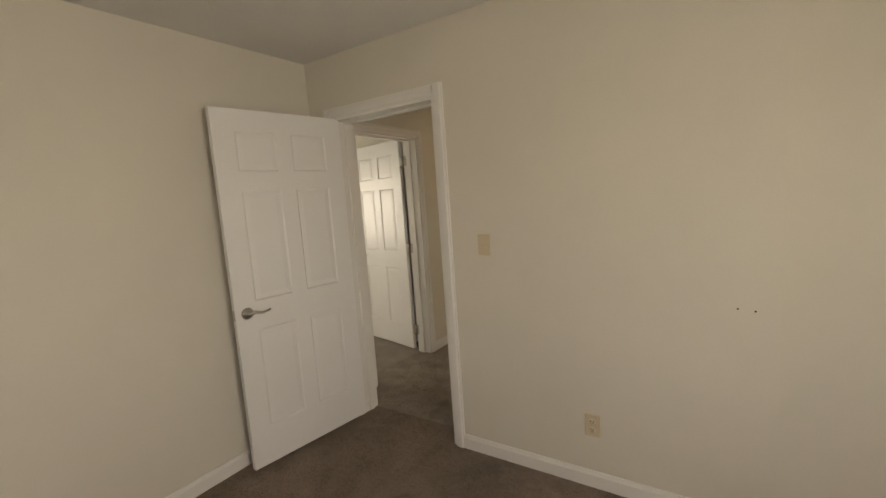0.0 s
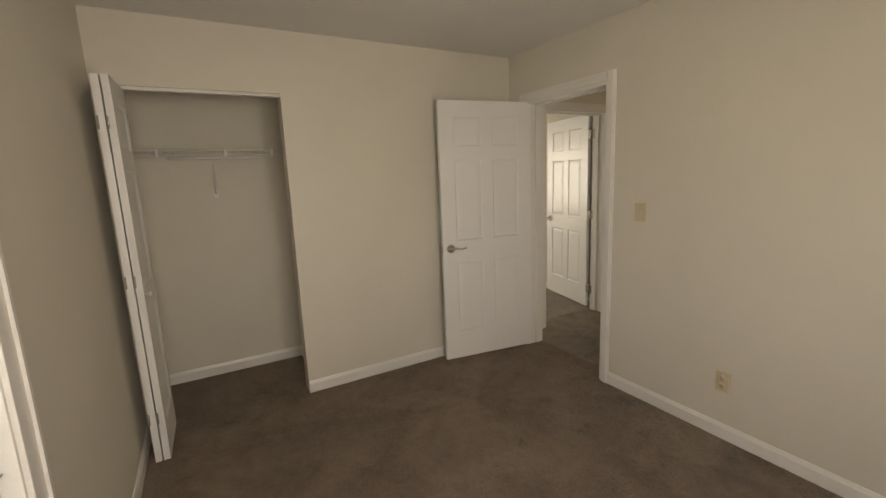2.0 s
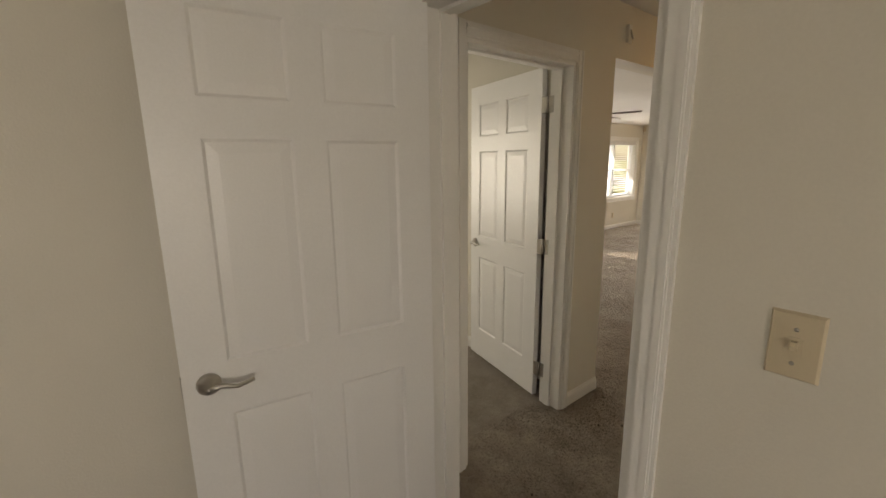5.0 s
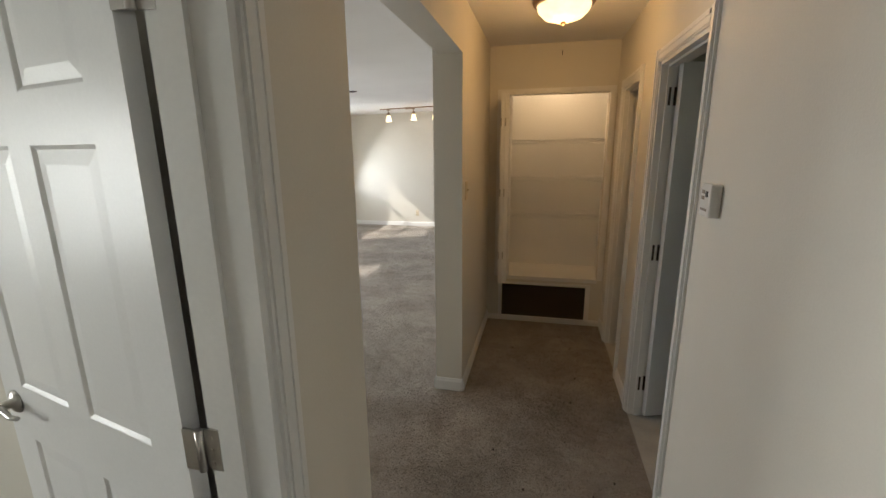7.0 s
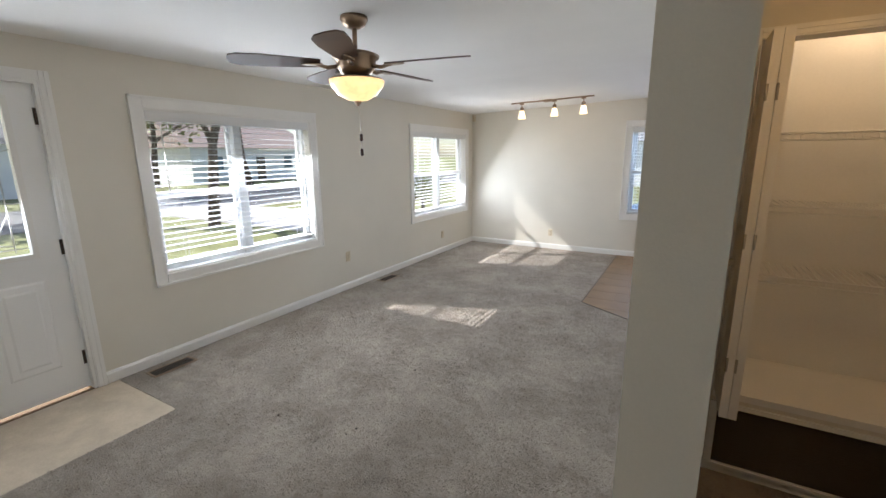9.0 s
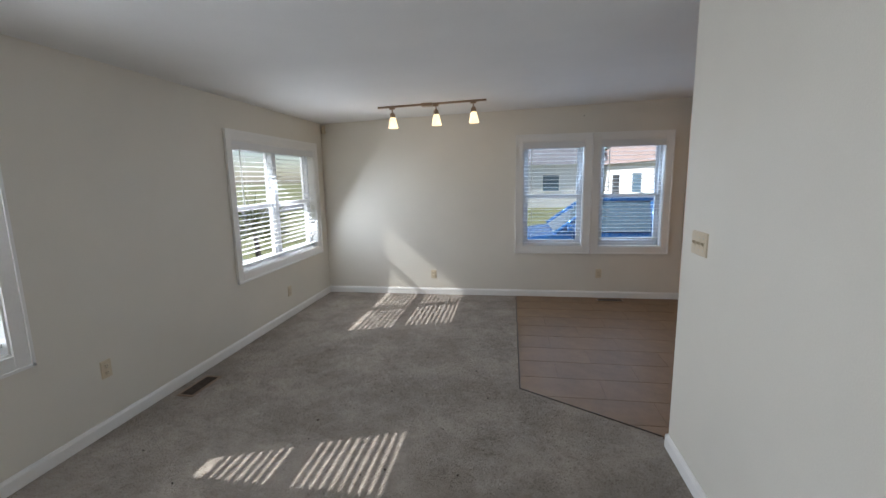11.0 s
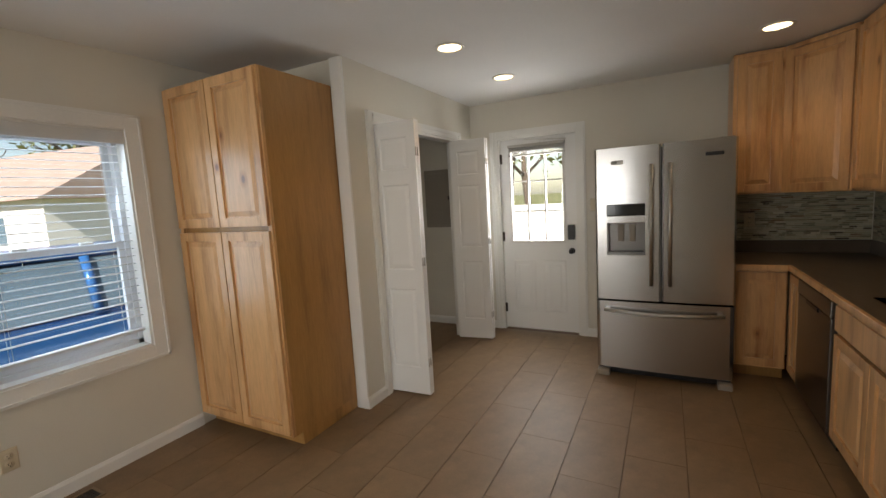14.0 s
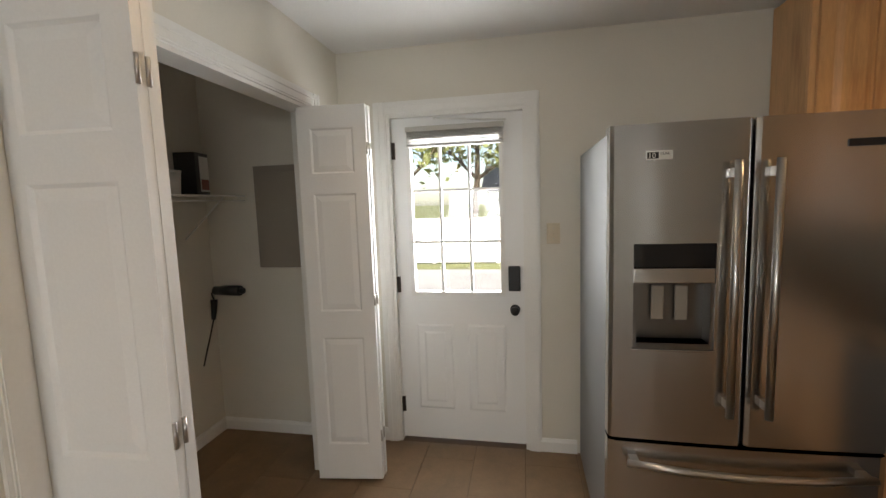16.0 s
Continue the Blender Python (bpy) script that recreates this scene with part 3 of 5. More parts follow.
def bifold(name, m, w, h, label, knob=False, fields=None, kind="bifold door"):
    d = thing(name, m, label, kind, "bifold closet doors")
    fields = fields or [(0.065, z0, w - 0.065, z1) for z0, z1 in ((0.20, h * 0.40), (h * 0.47, h * 0.78), (h * 0.83, h - 0.11))]
    part("slab", framed(w, h, fields, 0.016, 0.009), DOOR, d)
    panel_set(d, fields, 0.016, 0.009, DOOR)
    for z in (0.25, h * 0.5, h - 0.22):
        part("hinge", Mesh().tube([(w + 0.003, -0.014, z - 0.03), (w + 0.003, -0.014, z + 0.03)], 0.005, 8), CHROME, d)
    if knob:
        part("knob", Mesh().lathe([(0.006, 0), (0.006, 0.012), (0.016, 0.020), (0.014, 0.030), (0.0, 0.033)], 16).turn(pose(w - 0.04, 0.016, h * 0.46, -90)), IVORY, d)
    return d


bifold("bifold_door", pose(-0.80, -1.815, 0.02, 0, 0, 1.5), 0.405, 2.0, "folded white bifold closet door leaf against the wall")
bifold("bifold_door", pose(-0.80, -1.755, 0.02, 0, 0, -1.5), 0.405, 2.0, "folded white bifold closet door leaf with raised panels", True)
bifold("bifold_door", pose(1.165, 9.215, 0.02, 0, 0, -87.0), 0.355, 2.0, "open white bifold leaf of the utility closet")
bifold("bifold_door", pose(1.205, 9.215, 0.02, 0, 0, -89.0), 0.355, 2.0, "open white bifold leaf folded behind its pair")
bifold("bifold_door", pose(2.465, 9.225, 0.02, 0, 0, -83.0), 0.355, 2.0, "open white bifold leaf beside the back door", True)
bifold("bifold_door", pose(2.535, 9.225, 0.02, 0, 0, -88.0), 0.355, 2.0, "open white bifold leaf with raised panels")
for x, a in ((-0.575, -91), (-0.619, -89)):
    bifold("bifold_door", pose(x, 5.375, 0.44, 0, 0, a), 0.29, 1.575, "open white linen closet bifold leaf", False, [(0.055, 0.12, 0.235, 0.70), (0.055, 0.82, 0.235, 1.46)])


def pane(name, mesh, parent):
    ob = part(name, mesh, GLASS, parent)
    ob.visible_shadow = False
    return ob


# front door with an arched leaded light
fd = thing("door_5", pose(-4.39, 4.160, 0.015, 0, 0, -90), "closed white front door with arched leaded glass", "door")
tagged(fd, kind="structure")
FW, FH = 0.88, 2.015
ffields = [(0.13, 0.20, 0.39, 0.80), (0.49, 0.20, 0.75, 0.80)]
LITE = (0.16, 0.98, 0.72, 1.90)
m = Mesh()
for x0, z0, x1, z1 in ((0, 0, FW, LITE[1]), (0, LITE[1], LITE[0], FH), (LITE[2], LITE[1], FW, FH), (LITE[0], LITE[3], LITE[2], FH)):
    m.box(x0, -0.021, z0, x1, 0.021, z1)
part("slab", m, DOOR, fd)
for x0, z0, x1, z1 in ffields:
    m = Mesh()
    for s in (1,):
        m.frustum((x0, z0, x1, z1, 0.021), (x0 + 0.012, z0 + 0.012, x1 - 0.012, z1 - 0.012, 0.026))
        m.frustum((x0 + 0.03, z0 + 0.03, x1 - 0.03, z1 - 0.03, 0.0205), (x0 + 0.06, z0 + 0.06, x1 - 0.06, z1 - 0.06, 0.030))
    part("panel", m, DOOR, fd)
pane("pane", Mesh().box(LITE[0], -0.004, LITE[1], LITE[2], 0.004, LITE[3]), fd)
m = Mesh()
for x0, z0, x1, z1 in ((LITE[0] - 0.03, LITE[1] - 0.03, LITE[2] + 0.03, LITE[1]), (LITE[0] - 0.03, LITE[3], LITE[2] + 0.03, LITE[3] + 0.03), (LITE[0] - 0.03, LITE[1], LITE[0], LITE[3]), (LITE[2], LITE[1], LITE[2] + 0.03, LITE[3])):
    m.box(x0, 0.018, z0, x1, 0.030, z1)
part("glazing_frame", m, TRIM, fd)
m, cx = Mesh(), (LITE[0] + LITE[2]) / 2
came = lambda pts: m.tube([(cx + u, 0.006, z) for u, z in pts], 0.0035, 6)
for s in (-1, 1):
    came([(s * 0.21, 1.00), (s * 0.21, 1.70), (s * 0.17, 1.82), (0, 1.88)])
    came([(s * 0.05, 1.12), (s * 0.05, 1.48), (s * 0.02, 1.60), (0, 1.66)])
    came([(s * 0.10, 1.06), (s * 0.10, 1.44), (s * 0.16, 1.58), (0, 1.78)])
    came([(0, 1.66), (s * 0.08, 1.76), (0, 1.86)])
    came([(s * 0.21, 1.04), (s * 0.10, 1.06), (0, 1.12)])
    came([(0, 1.06), (s * 0.14, 1.10), (s * 0.21, 1.24)])
    came([(s * 0.28, 1.30), (s * 0.21, 1.30)])
    came([(s * 0.28, 1.62), (s * 0.16, 1.58)])
came([(0, 0.99), (0, 1.66)])
came([(-0.27, 1.02), (0.27, 1.02)])
part("leading", m, CHROME, fd, "silver came in a deco pattern")
part("keypad_lock", Mesh().box(0.775, 0.021, 1.02, 0.845, 0.05, 1.16, 0.006), BLACK, fd, "black keypad deadbolt")
part("door_handle", Mesh().lathe([(0.0, 0), (0.032, 0), (0.032, 0.006), (0.012, 0.014), (0.012, 0.035), (0.027, 0.045), (0.024, 0.062), (0, 0.066)], 20).turn(pose(0.81, 0.021, 0.93, -90)), CHROME, fd, "satin nickel knob")
for z in (0.22, 1.0, 1.82):
    part("hinge", Mesh().tube([(-0.006, 0.028, z - 0.05), (-0.006, 0.028, z + 0.05)], 0.009, 8).box(-0.014, 0.018, z - 0.05, 0.02, 0.025, z + 0.05), BRONZE, fd, "dark bronze hinge")

# back door with nine lights
bd = thing("door_6", pose(2.965, BD[0] + 0.019, 0.015, 0, 0, 90), "closed white back door with nine glass panes", "door")
tagged(bd, kind="structure")
BW, BH = 0.779, 2.012
LITE = (0.135, 0.955, 0.665, 1.885)
m = Mesh()
for x0, z0, x1, z1 in ((0, 0, BW, LITE[1]), (0, LITE[1], LITE[0], BH), (LITE[2], LITE[1], BW, BH), (LITE[0], LITE[3], LITE[2], BH)):
    m.box(x0, -0.021, z0, x1, 0.021, z1)
part("slab", m, DOOR, bd)
for x0, x1 in ((0.115, 0.345), (0.435, 0.665)):
    m = Mesh().frustum((x0, 0.20, x1, 0.75, 0.021), (x0 + 0.012, 0.212, x1 - 0.012, 0.738, 0.026))
    m.frustum((x0 + 0.03, 0.23, x1 - 0.03, 0.72, 0.0205), (x0 + 0.06, 0.26, x1 - 0.06, 0.69, 0.030))
    part("panel", m, DOOR, bd)
m = Mesh()
for x0, z0, x1, z1 in ((LITE[0] - 0.025, LITE[1] - 0.025, LITE[2] + 0.025, LITE[1]), (LITE[0] - 0.025, LITE[3], LITE[2] + 0.025, LITE[3] + 0.025), (LITE[0] - 0.025, LITE[1], LITE[0], LITE[3]), (LITE[2], LITE[1], LITE[2] + 0.025, LITE[3])):
    m.box(x0, 0.018, z0, x1, 0.030, z1)
part("glazing_frame", m, TRIM, bd)
px, pz = (LITE[2] - LITE[0]) / 3, (LITE[3] - LITE[1]) / 3
for i in (1, 2):
    part("muntin", Mesh().box(LITE[0] + i * px - 0.007, -0.012, LITE[1], LITE[0] + i * px + 0.007, 0.024, LITE[3]), TRIM, bd)
    part("muntin", Mesh().box(LITE[0], -0.010, LITE[1] + i * pz - 0.007, LITE[2], 0.022, LITE[1] + i * pz + 0.007), TRIM, bd)
for i in range(3):
    for j in range(3):
        pane("pane", Mesh().box(LITE[0] + i * px + 0.007, -0.003, LITE[1] + j * pz + 0.007, LITE[0] + (i + 1) * px - 0.007, 0.003, LITE[1] + (j + 1) * pz - 0.007), bd)
part("keypad_lock", Mesh().box(0.022, 0.021, 0.965, 0.092, 0.05, 1.115, 0.008), BLACK, bd, "black keypad deadbolt")
part("door_handle", Mesh().lathe([(0.0, 0), (0.030, 0), (0.030, 0.006), (0.012, 0.014), (0.012, 0.032), (0.027, 0.042), (0.024, 0.060), (0, 0.064)], 20).turn(pose(0.055, 0.021, 0.85, -90)), BLACK, bd, "black round door knob")
for z in (0.22, 1.0, 1.82):
    part("hinge", Mesh().tube([(BW + 0.006, 0.028, z - 0.05), (BW + 0.006, 0.028, z + 0.05)], 0.009, 8).box(BW - 0.02, 0.018, z - 0.05, BW + 0.014, 0.025, z + 0.05), BRONZE, bd, "dark bronze hinge")
bb = thing("door_blind", pose(2.944, 8.49, 1.86), "small raised white blind over the door glass", "blind")
part("headrail", Mesh().box(-0.042, -0.29, 0.075, -0.002, 0.29, 0.105, 0.003), BACKLIT_BLIND, bb)
for i in range(9):
    part("slat", Mesh().box(-0.034, -0.285, 0.008 + i * 0.009, -0.006, 0.285, 0.011 + i * 0.009), BACKLIT_BLIND, bb)
part("bottom_rail", Mesh().box(-0.036, -0.285, -0.012, -0.004, 0.285, 0.004, 0.003), BACKLIT_BLIND, bb)
part("rail_bar", Mesh().tube([(-0.02, -0.30, 0.115), (-0.02, 0.12, 0.150)], 0.005, 6), IVORY, bb)


# ---- windows and blinds ----
def slat_mesh(length):
    m = Mesh()
    for a, b in ((-0.0165, 0.0), (0.0, 0.0165)):
        za, zb = (0.0, 0.003) if a < 0 else (0.003, 0.0)
        vs = [m.bm.verts.new(p) for p in ((0.006, a, za), (length - 0.006, a, za), (length - 0.006, b, zb), (0.006, b, zb), (0.006, a, za + 0.002), (length - 0.006, a, za + 0.002), (length - 0.006, b, zb + 0.002), (0.006, b, zb + 0.002))]
        for q in ((3, 2, 1, 0), (4, 5, 6, 7), (0, 1, 5, 4), (1, 2, 6, 5), (2, 3, 7, 6), (3, 0, 4, 7)):
            m.bm.faces.new([vs[i] for i in q])
    return m


def window(name, m, w, z0, z1, units, depth, label, blind_label, drop=0.0, tilt=4, skew=0.0):
    """A window in the opening, seen from inside: local x along the wall, y out of the room, from the wall's inner face."""
    win = tagged(thing(name, m, label, "window"), kind="structure")
    c = 0.088
    for x0, zz0, x1, zz1 in ((-c, z0 - c, 0, z1 + c), (w, z0 - c, w + c, z1 + c), (0, z1, w, z1 + c), (0, z0 - c, w, z0)):
        part("casing_board", Mesh().box(x0, -0.016, zz0, x1, -0.0005, zz1, 0.003), TRIM, win)
    e = Mesh()
    for x0, zz0, x1, zz1 in ((-c, z0 - c, -c + 0.016, z1 + c), (w + c - 0.016, z0 - c, w + c, z1 + c), (-c, z1 + c - 0.016, w + c, z1 + c), (-c, z0 - c, w + c, z0 - c + 0.016)):
        e.box(x0, -0.024, zz0, x1, -0.015, zz1)
    part("casing_edge", e, TRIM, win)
    for x0, zz0, x1, zz1 in ((-0.001, z0, 0.012, z1), (w - 0.012, z0, w + 0.001, z1), (0.012, z1 - 0.012, w - 0.012, z1 + 0.001), (0.012, z0 - 0.001, w - 0.012, z0 + 0.012)):
        part("reveal", Mesh().box(x0, -0.004, zz0, x1, depth, zz1), TRIM, win)
    uw, mid = w / units, (z0 + z1) / 2 - 0.02
    for u in range(units):
        a, b = u * uw + 0.012, (u + 1) * uw - 0.012
        f = Mesh()
        for x0, zz0, x1, zz1 in ((a, z0 + 0.012, a + 0.028, z1 - 0.012), (b - 0.028, z0 + 0.012, b, z1 - 0.012), (a, z1 - 0.045, b, z1 - 0.012), (a, z0 + 0.012, b, z0 + 0.042)):
            f.box(x0, depth - 0.075, zz0, x1, depth - 0.004, zz1)
        part("window_frame", f, VINYL_FRAME, win)
        for q0, q1, y in ((z0 + 0.042, mid + 0.02, depth - 0.062), (mid - 0.02, z1 - 0.045, depth - 0.032)):
            s = Mesh()
            for x0, zz0, x1, zz1 in ((a + 0.028, q0, a + 0.058, q1), (b - 0.058, q0, b - 0.028, q1), (a + 0.058, q1 - 0.034, b - 0.058, q1), (a + 0.058, q0, b - 0.058, q0 + 0.036)):
                s.box(x0, y, zz0, x1, y + 0.026, zz1)
            sash = part("sash", s, VINYL_FRAME, win)
            pane("pane", Mesh().box(a + 0.058, y + 0.011, q0 + 0.036, b - 0.058, y + 0.015, q1 - 0.034), sash)
        for k in (0.3, 0.7):
            x = a + (b - a) * k
            part("sash_lock", Mesh().box(x - 0.03, depth - 0.075, mid + 0.018, x + 0.03, depth - 0.045, mid + 0.034, 0.004), IVORY, win)
    if units == 2:
        part("mullion", Mesh().box(w / 2 - 0.035, depth - 0.085, z0 + 0.012, w / 2 + 0.035, depth - 0.002, z1 - 0.012), VINYL_FRAME, win)
    bl = thing("window_blind", m @ pose(0.016, 0.036, 0), blind_label, "blind", "white horizontal blinds")
    bw = w - 0.032
    part("headrail", Mesh().box(0, -0.032, z1 - 0.068, bw, 0.026, z1 - 0.016, 0.003), BLIND, bl)
    part("valance", Mesh().box(-0.004, -0.044, z1 - 0.085, bw + 0.004, -0.034, z1 - 0.014, 0.002), BLIND, bl)
    low, high, gap = z0 + 0.05 + drop, z1 - 0.10, 0.0465
    data = slat_mesh(bw).data("slat", BLIND)
    n = int((high - low) / gap)
    for i in range(n):
        share("slat", data, bl, pose(0, 0, high - i * gap, tilt + random.uniform(-1.2, 1.2), skew * max(0, i - n * 0.55) / n + random.uniform(-0.12, 0.12)))
    part("bottom_rail", Mesh().box(0.004, -0.024, low - 0.028, bw - 0.004, 0.024, low - 0.008, 0.004).turn(pose(0, 0, 0, 0, skew * 0.45)), BLIND, bl)
    for k in (0.12, 0.5, 0.88) if bw > 1 else (0.14, 0.86):
        for y in (-0.026, 0.026):
            part("ladder_cord", Mesh().tube([(bw * k, y, low - 0.01), (bw * k, y, z1 - 0.07)], 0.0012, 5), BLIND, bl)
    part("tilt_wand", Mesh().tube([(0.09, -0.05, z1 - 0.08), (0.092, -0.055, z1 - 0.62)], 0.004, 6), IVORY, bl)
    return win


INNER = 0.15
window("window_1", pose(-4.326, W1[0], 0, 0, 0, 90), W1[1] - W1[0], *WZW, 2, INNER, "white double-hung double window facing the street", "white horizontal blind with open slats over the double window", 0.03)
window("window_2", pose(-4.326, W2[0], 0, 0, 0, 90), W2[1] - W2[0], *WZW, 2, INNER, "white double-hung double window near the room corner", "white horizontal blind with open slats near the corner", 0.03)
window("window_3", pose(W3[0], 10.157, 0), W3[1] - W3[0], *WZ, 1, INNER + 0.005, "white double-hung window over the driveway", "white horizontal blind with open slats")
window("window_4", pose(W4[0], 10.157, 0), W4[1] - W4[0], *WZ, 1, INNER + 0.005, "white double-hung window beside the pantry", "white horizontal blind with a drooping bottom rail", 0.07, 4, -1.2)
window("window_5", pose(2.45, -1.88, 0, 0, 0, 180), 1.5, 0.75, 1.95, 2, 0.11, "white bedroom window with closed casing", "white bedroom blind with open slats")
# unseen window, added so that light reaches the bedroom from the east
window("window_7", pose(3.3, -0.55, 0, 0, 0, -90), 1.2, 0.75, 1.95, 2, 0.09, "unseen window added on the side wall to light the bedroom", "white blind of the added side window")
window("window_6", pose(-4.326, 0.15, 0, 0, 0, 90), 1.3, 0.8, 1.95, 2, INNER, "white second bedroom window", "white second bedroom blind")


# ---- small fixtures ----
def plate(name, m, w, h, mat, label, category, toggles=0, outlet=False):
    """A cover plate on a wall; local x along the wall, y into the room."""
    p = thing(name, m, label, category, "wall plates")
    b = Mesh().frustum((-w / 2, -h / 2, w / 2, h / 2, 0.0), (-w / 2 + 0.004, -h / 2 + 0.004, w / 2 - 0.004, h / 2 - 0.004, 0.0065))
    part("cover_plate", b, mat, p)
    for i in range(toggles):
        x = (i - (toggles - 1) / 2) * 0.046
        part("toggle", Mesh().box(x - 0.012, 0.0065, -0.016, x + 0.012, 0.008, 0.016).frustum((x - 0.005, -0.010, x + 0.005, 0.010, 0.006), (x - 0.004, 0.004, x + 0.004, 0.011, 0.019)), mat, p)
        for z in (-0.030, 0.030):
            part("screw", Mesh().lathe([(0.0035, 0), (0.0035, 0.001), (0, 0.0012)], 10).turn(pose(x, 0.0065, z, -90)), CHROME, p)
    if outlet:
        for z in (-0.021, 0.021):
            part("receptacle", Mesh().lathe([(0.0165, 0), (0.0165, 0.0015), (0, 0.0018)], 16).turn(pose(0, 0.0065, z, -90)), mat, p)
            for x in (-0.006, 0.006):
                part("slot", Mesh().box(x - 0.0013, 0.008, z - 0.002, x + 0.0013, 0.0086, z + 0.007), BLACK, p)
            part("slot", Mesh().box(-0.002, 0.008, z - 0.010, 0.002, 0.0086, z - 0.006), BLACK, p)
    return p


SOUTH, EAST_IN, WEST_IN, NORTH = 180, 90, -90, 0
plate("light_switch", pose(0.52, 0.905, 1.22, 0, 0, 180), 0.075, 0.118, ALMOND, "almond toggle light switch beside the bedroom door", "switch", 1)
plate("power_outlet", pose(1.062, 0.905, 0.325, 0, 0, 180), 0.075, 0.118, ALMOND, "almond duplex outlet low on the bedroom wall", "outlet", 0, True)
plate("light_switch", pose(-0.755, 4.16, 1.33, 0, 0, -90), 0.075, 0.118, ALMOND, "almond light switch on the hall wall", "switch", 1)
plate("light_switch", pose(-0.93, 6.79, 1.21, 0, 0, 90), 0.165, 0.115, ALMOND, "almond three-gang toggle switch plate", "switch", 3)
plate("light_switch", pose(2.908, 7.93, 1.32, 0, 0, 90), 0.075, 0.118, ALMOND, "almond light switch beside the back door", "switch", 1)
plate("power_outlet", pose(-4.326, 9.05, 0.30, 0, 0, -90), 0.072, 0.115, ALMOND, "almond outlet under the corner window", "outlet", 0, True)
plate("power_outlet", pose(-4.326, 6.78, 0.40, 0, 0, -90), 0.072, 0.115, ALMOND, "almond outlet between the windows", "outlet", 0, True)
plate("power_outlet", pose(-0.711, 10.157, 0.316, 0, 0, 180), 0.072, 0.115, ALMOND, "almond outlet under the driveway window", "outlet", 0, True)
plate("power_outlet", pose(-2.837, 10.157, 0.275, 0, 0, 180), 0.072, 0.115, ALMOND, "almond outlet in the striped sunlight", "outlet", 0, True)
plate("power_outlet", pose(-0.93, 5.02, 0.36, 0, 0, 90), 0.072, 0.115, IVORY, "white outlet low on the living room wall", "outlet", 0, True)
plate("power_outlet", pose(0.28, 2.62, 0.42, 0, 0, 90), 0.072, 0.115, IVORY, "white outlet low on the hall wall", "outlet", 0, True)
plate("power_outlet", pose(-2.9, 2.325, 0.36, 0, 0, 180), 0.072, 0.115, IVORY, "white outlet in the second bedroom", "outlet", 0, True)

d = thing("alarm_detector", pose(0.28, 3.08, 1.41, 0, 0, 90), "white plug-in alarm on the hall wall", "alarm")
part("body", Mesh().box(-0.045, 0, -0.055, 0.045, 0.036, 0.055, 0.008), IVORY, d)
part("button", Mesh().box(-0.028, 0.036, 0.012, -0.008, 0.039, 0.032, 0.002), BLACK, d)
part("grille", Mesh().box(0.004, 0.036, 0.002, 0.026, 0.038, 0.014).box(0.004, 0.036, 0.022, 0.026, 0.038, 0.034), GREY_METAL, d)
part("button", Mesh().box(-0.028, 0.036, -0.034, 0.026, 0.038, -0.026), GREY_METAL, d)
d = thing("alarm_sensor", pose(-4.315, 10.145, 2.215, 0, 0, -45), "small beige alarm sensor in the room corner", "sensor")
part("body", Mesh().box(-0.035, 0, -0.055, 0.035, 0.05, 0.055, 0.008), ALMOND, d)
part("lens", Mesh().box(-0.022, 0.05, -0.035, 0.022, 0.056, 0.01, 0.004), IVORY, d)
d = thing("door_chime", pose(-0.755, 2.62, 2.26, 0, 0, -90), "small white and chrome bracket high on the hall wall", "bracket")
part("bracket", Mesh().box(-0.02, 0, -0.05, 0.02, 0.02, 0.05, 0.004), IVORY, d)
part("screw", Mesh().tube([(0, 0.02, 0.02), (0, 0.035, -0.03)], 0.006, 8), CHROME, d)
for y, z in ((5.47, 1.86), (5.53, 1.87)):
    single("wall_anchor", Mesh().lathe([(0.006, 0), (0.006, 0.004), (0.002, 0.012), (0, 0.013)], 10).turn(pose(0, 0, 0, 0, -90)), CHROME, pose(-0.93, y, z), "small metal anchor stuck in the wall", "screw")
for x, z in ((1.642, 0.965), (1.70, 0.96)):
    single("wall_anchor", Mesh().lathe([(0.004, 0), (0.004, 0.001), (0, 0.0015)], 8).turn(pose(0, 0, 0, 90)), BLACK, pose(x, 0.905, z), "small screw hole mark in the wall", "screw")
single("wall_anchor", Mesh().lathe([(0.006, 0), (0.006, 0.003), (0, 0.004)], 8).turn(pose(0, 0, 0, 90)), BLACK, pose(-0.95, 10.157, 2.26), "small dark screw in the wall", "screw")
single("wall_hook", Mesh().tube([(0, 0, 0.02), (0, -0.02, 0.0), (0, -0.015, -0.02)], 0.003, 6), BLACK, pose(-0.17, 5.345, 2.34), "small dark hook above the linen closet", "hook")


def floor_vent(m, label):
    v = thing("floor_vent", m, label, "vent", "floor registers")
    part("backing", Mesh().box(-0.15, -0.055, 0.0005, 0.15, 0.055, 0.002), BLACK, v)
    f = Mesh()
    for x0, y0, x1, y1 in ((-0.16, -0.065, 0.16, -0.05), (-0.16, 0.05, 0.16, 0.065), (-0.16, -0.05, -0.145, 0.05), (0.145, -0.05, 0.16, 0.05)):
        f.box(x0, y0, 0.0005, x1, y1, 0.007)
    part("frame", f, BRUSHED_BRONZE, v)
    data = Mesh().box(-0.0025, -0.05, 0.002, 0.0025, 0.05, 0.006).data("slat", DARK_BROWN)
    for i in range(22):
        share("slat", data, v, pose(-0.135 + i * 0.0128, 0, 0))


floor_vent(pose(-4.175, 7.36, 0, 0, 0, 90), "brown metal floor register in the carpet")
floor_vent(pose(-4.17, 4.60, 0, 0, 0, 90), "brown metal floor register near the front door")
floor_vent(pose(-0.59, 10.02, 0.003), "brown metal floor register in the tile")

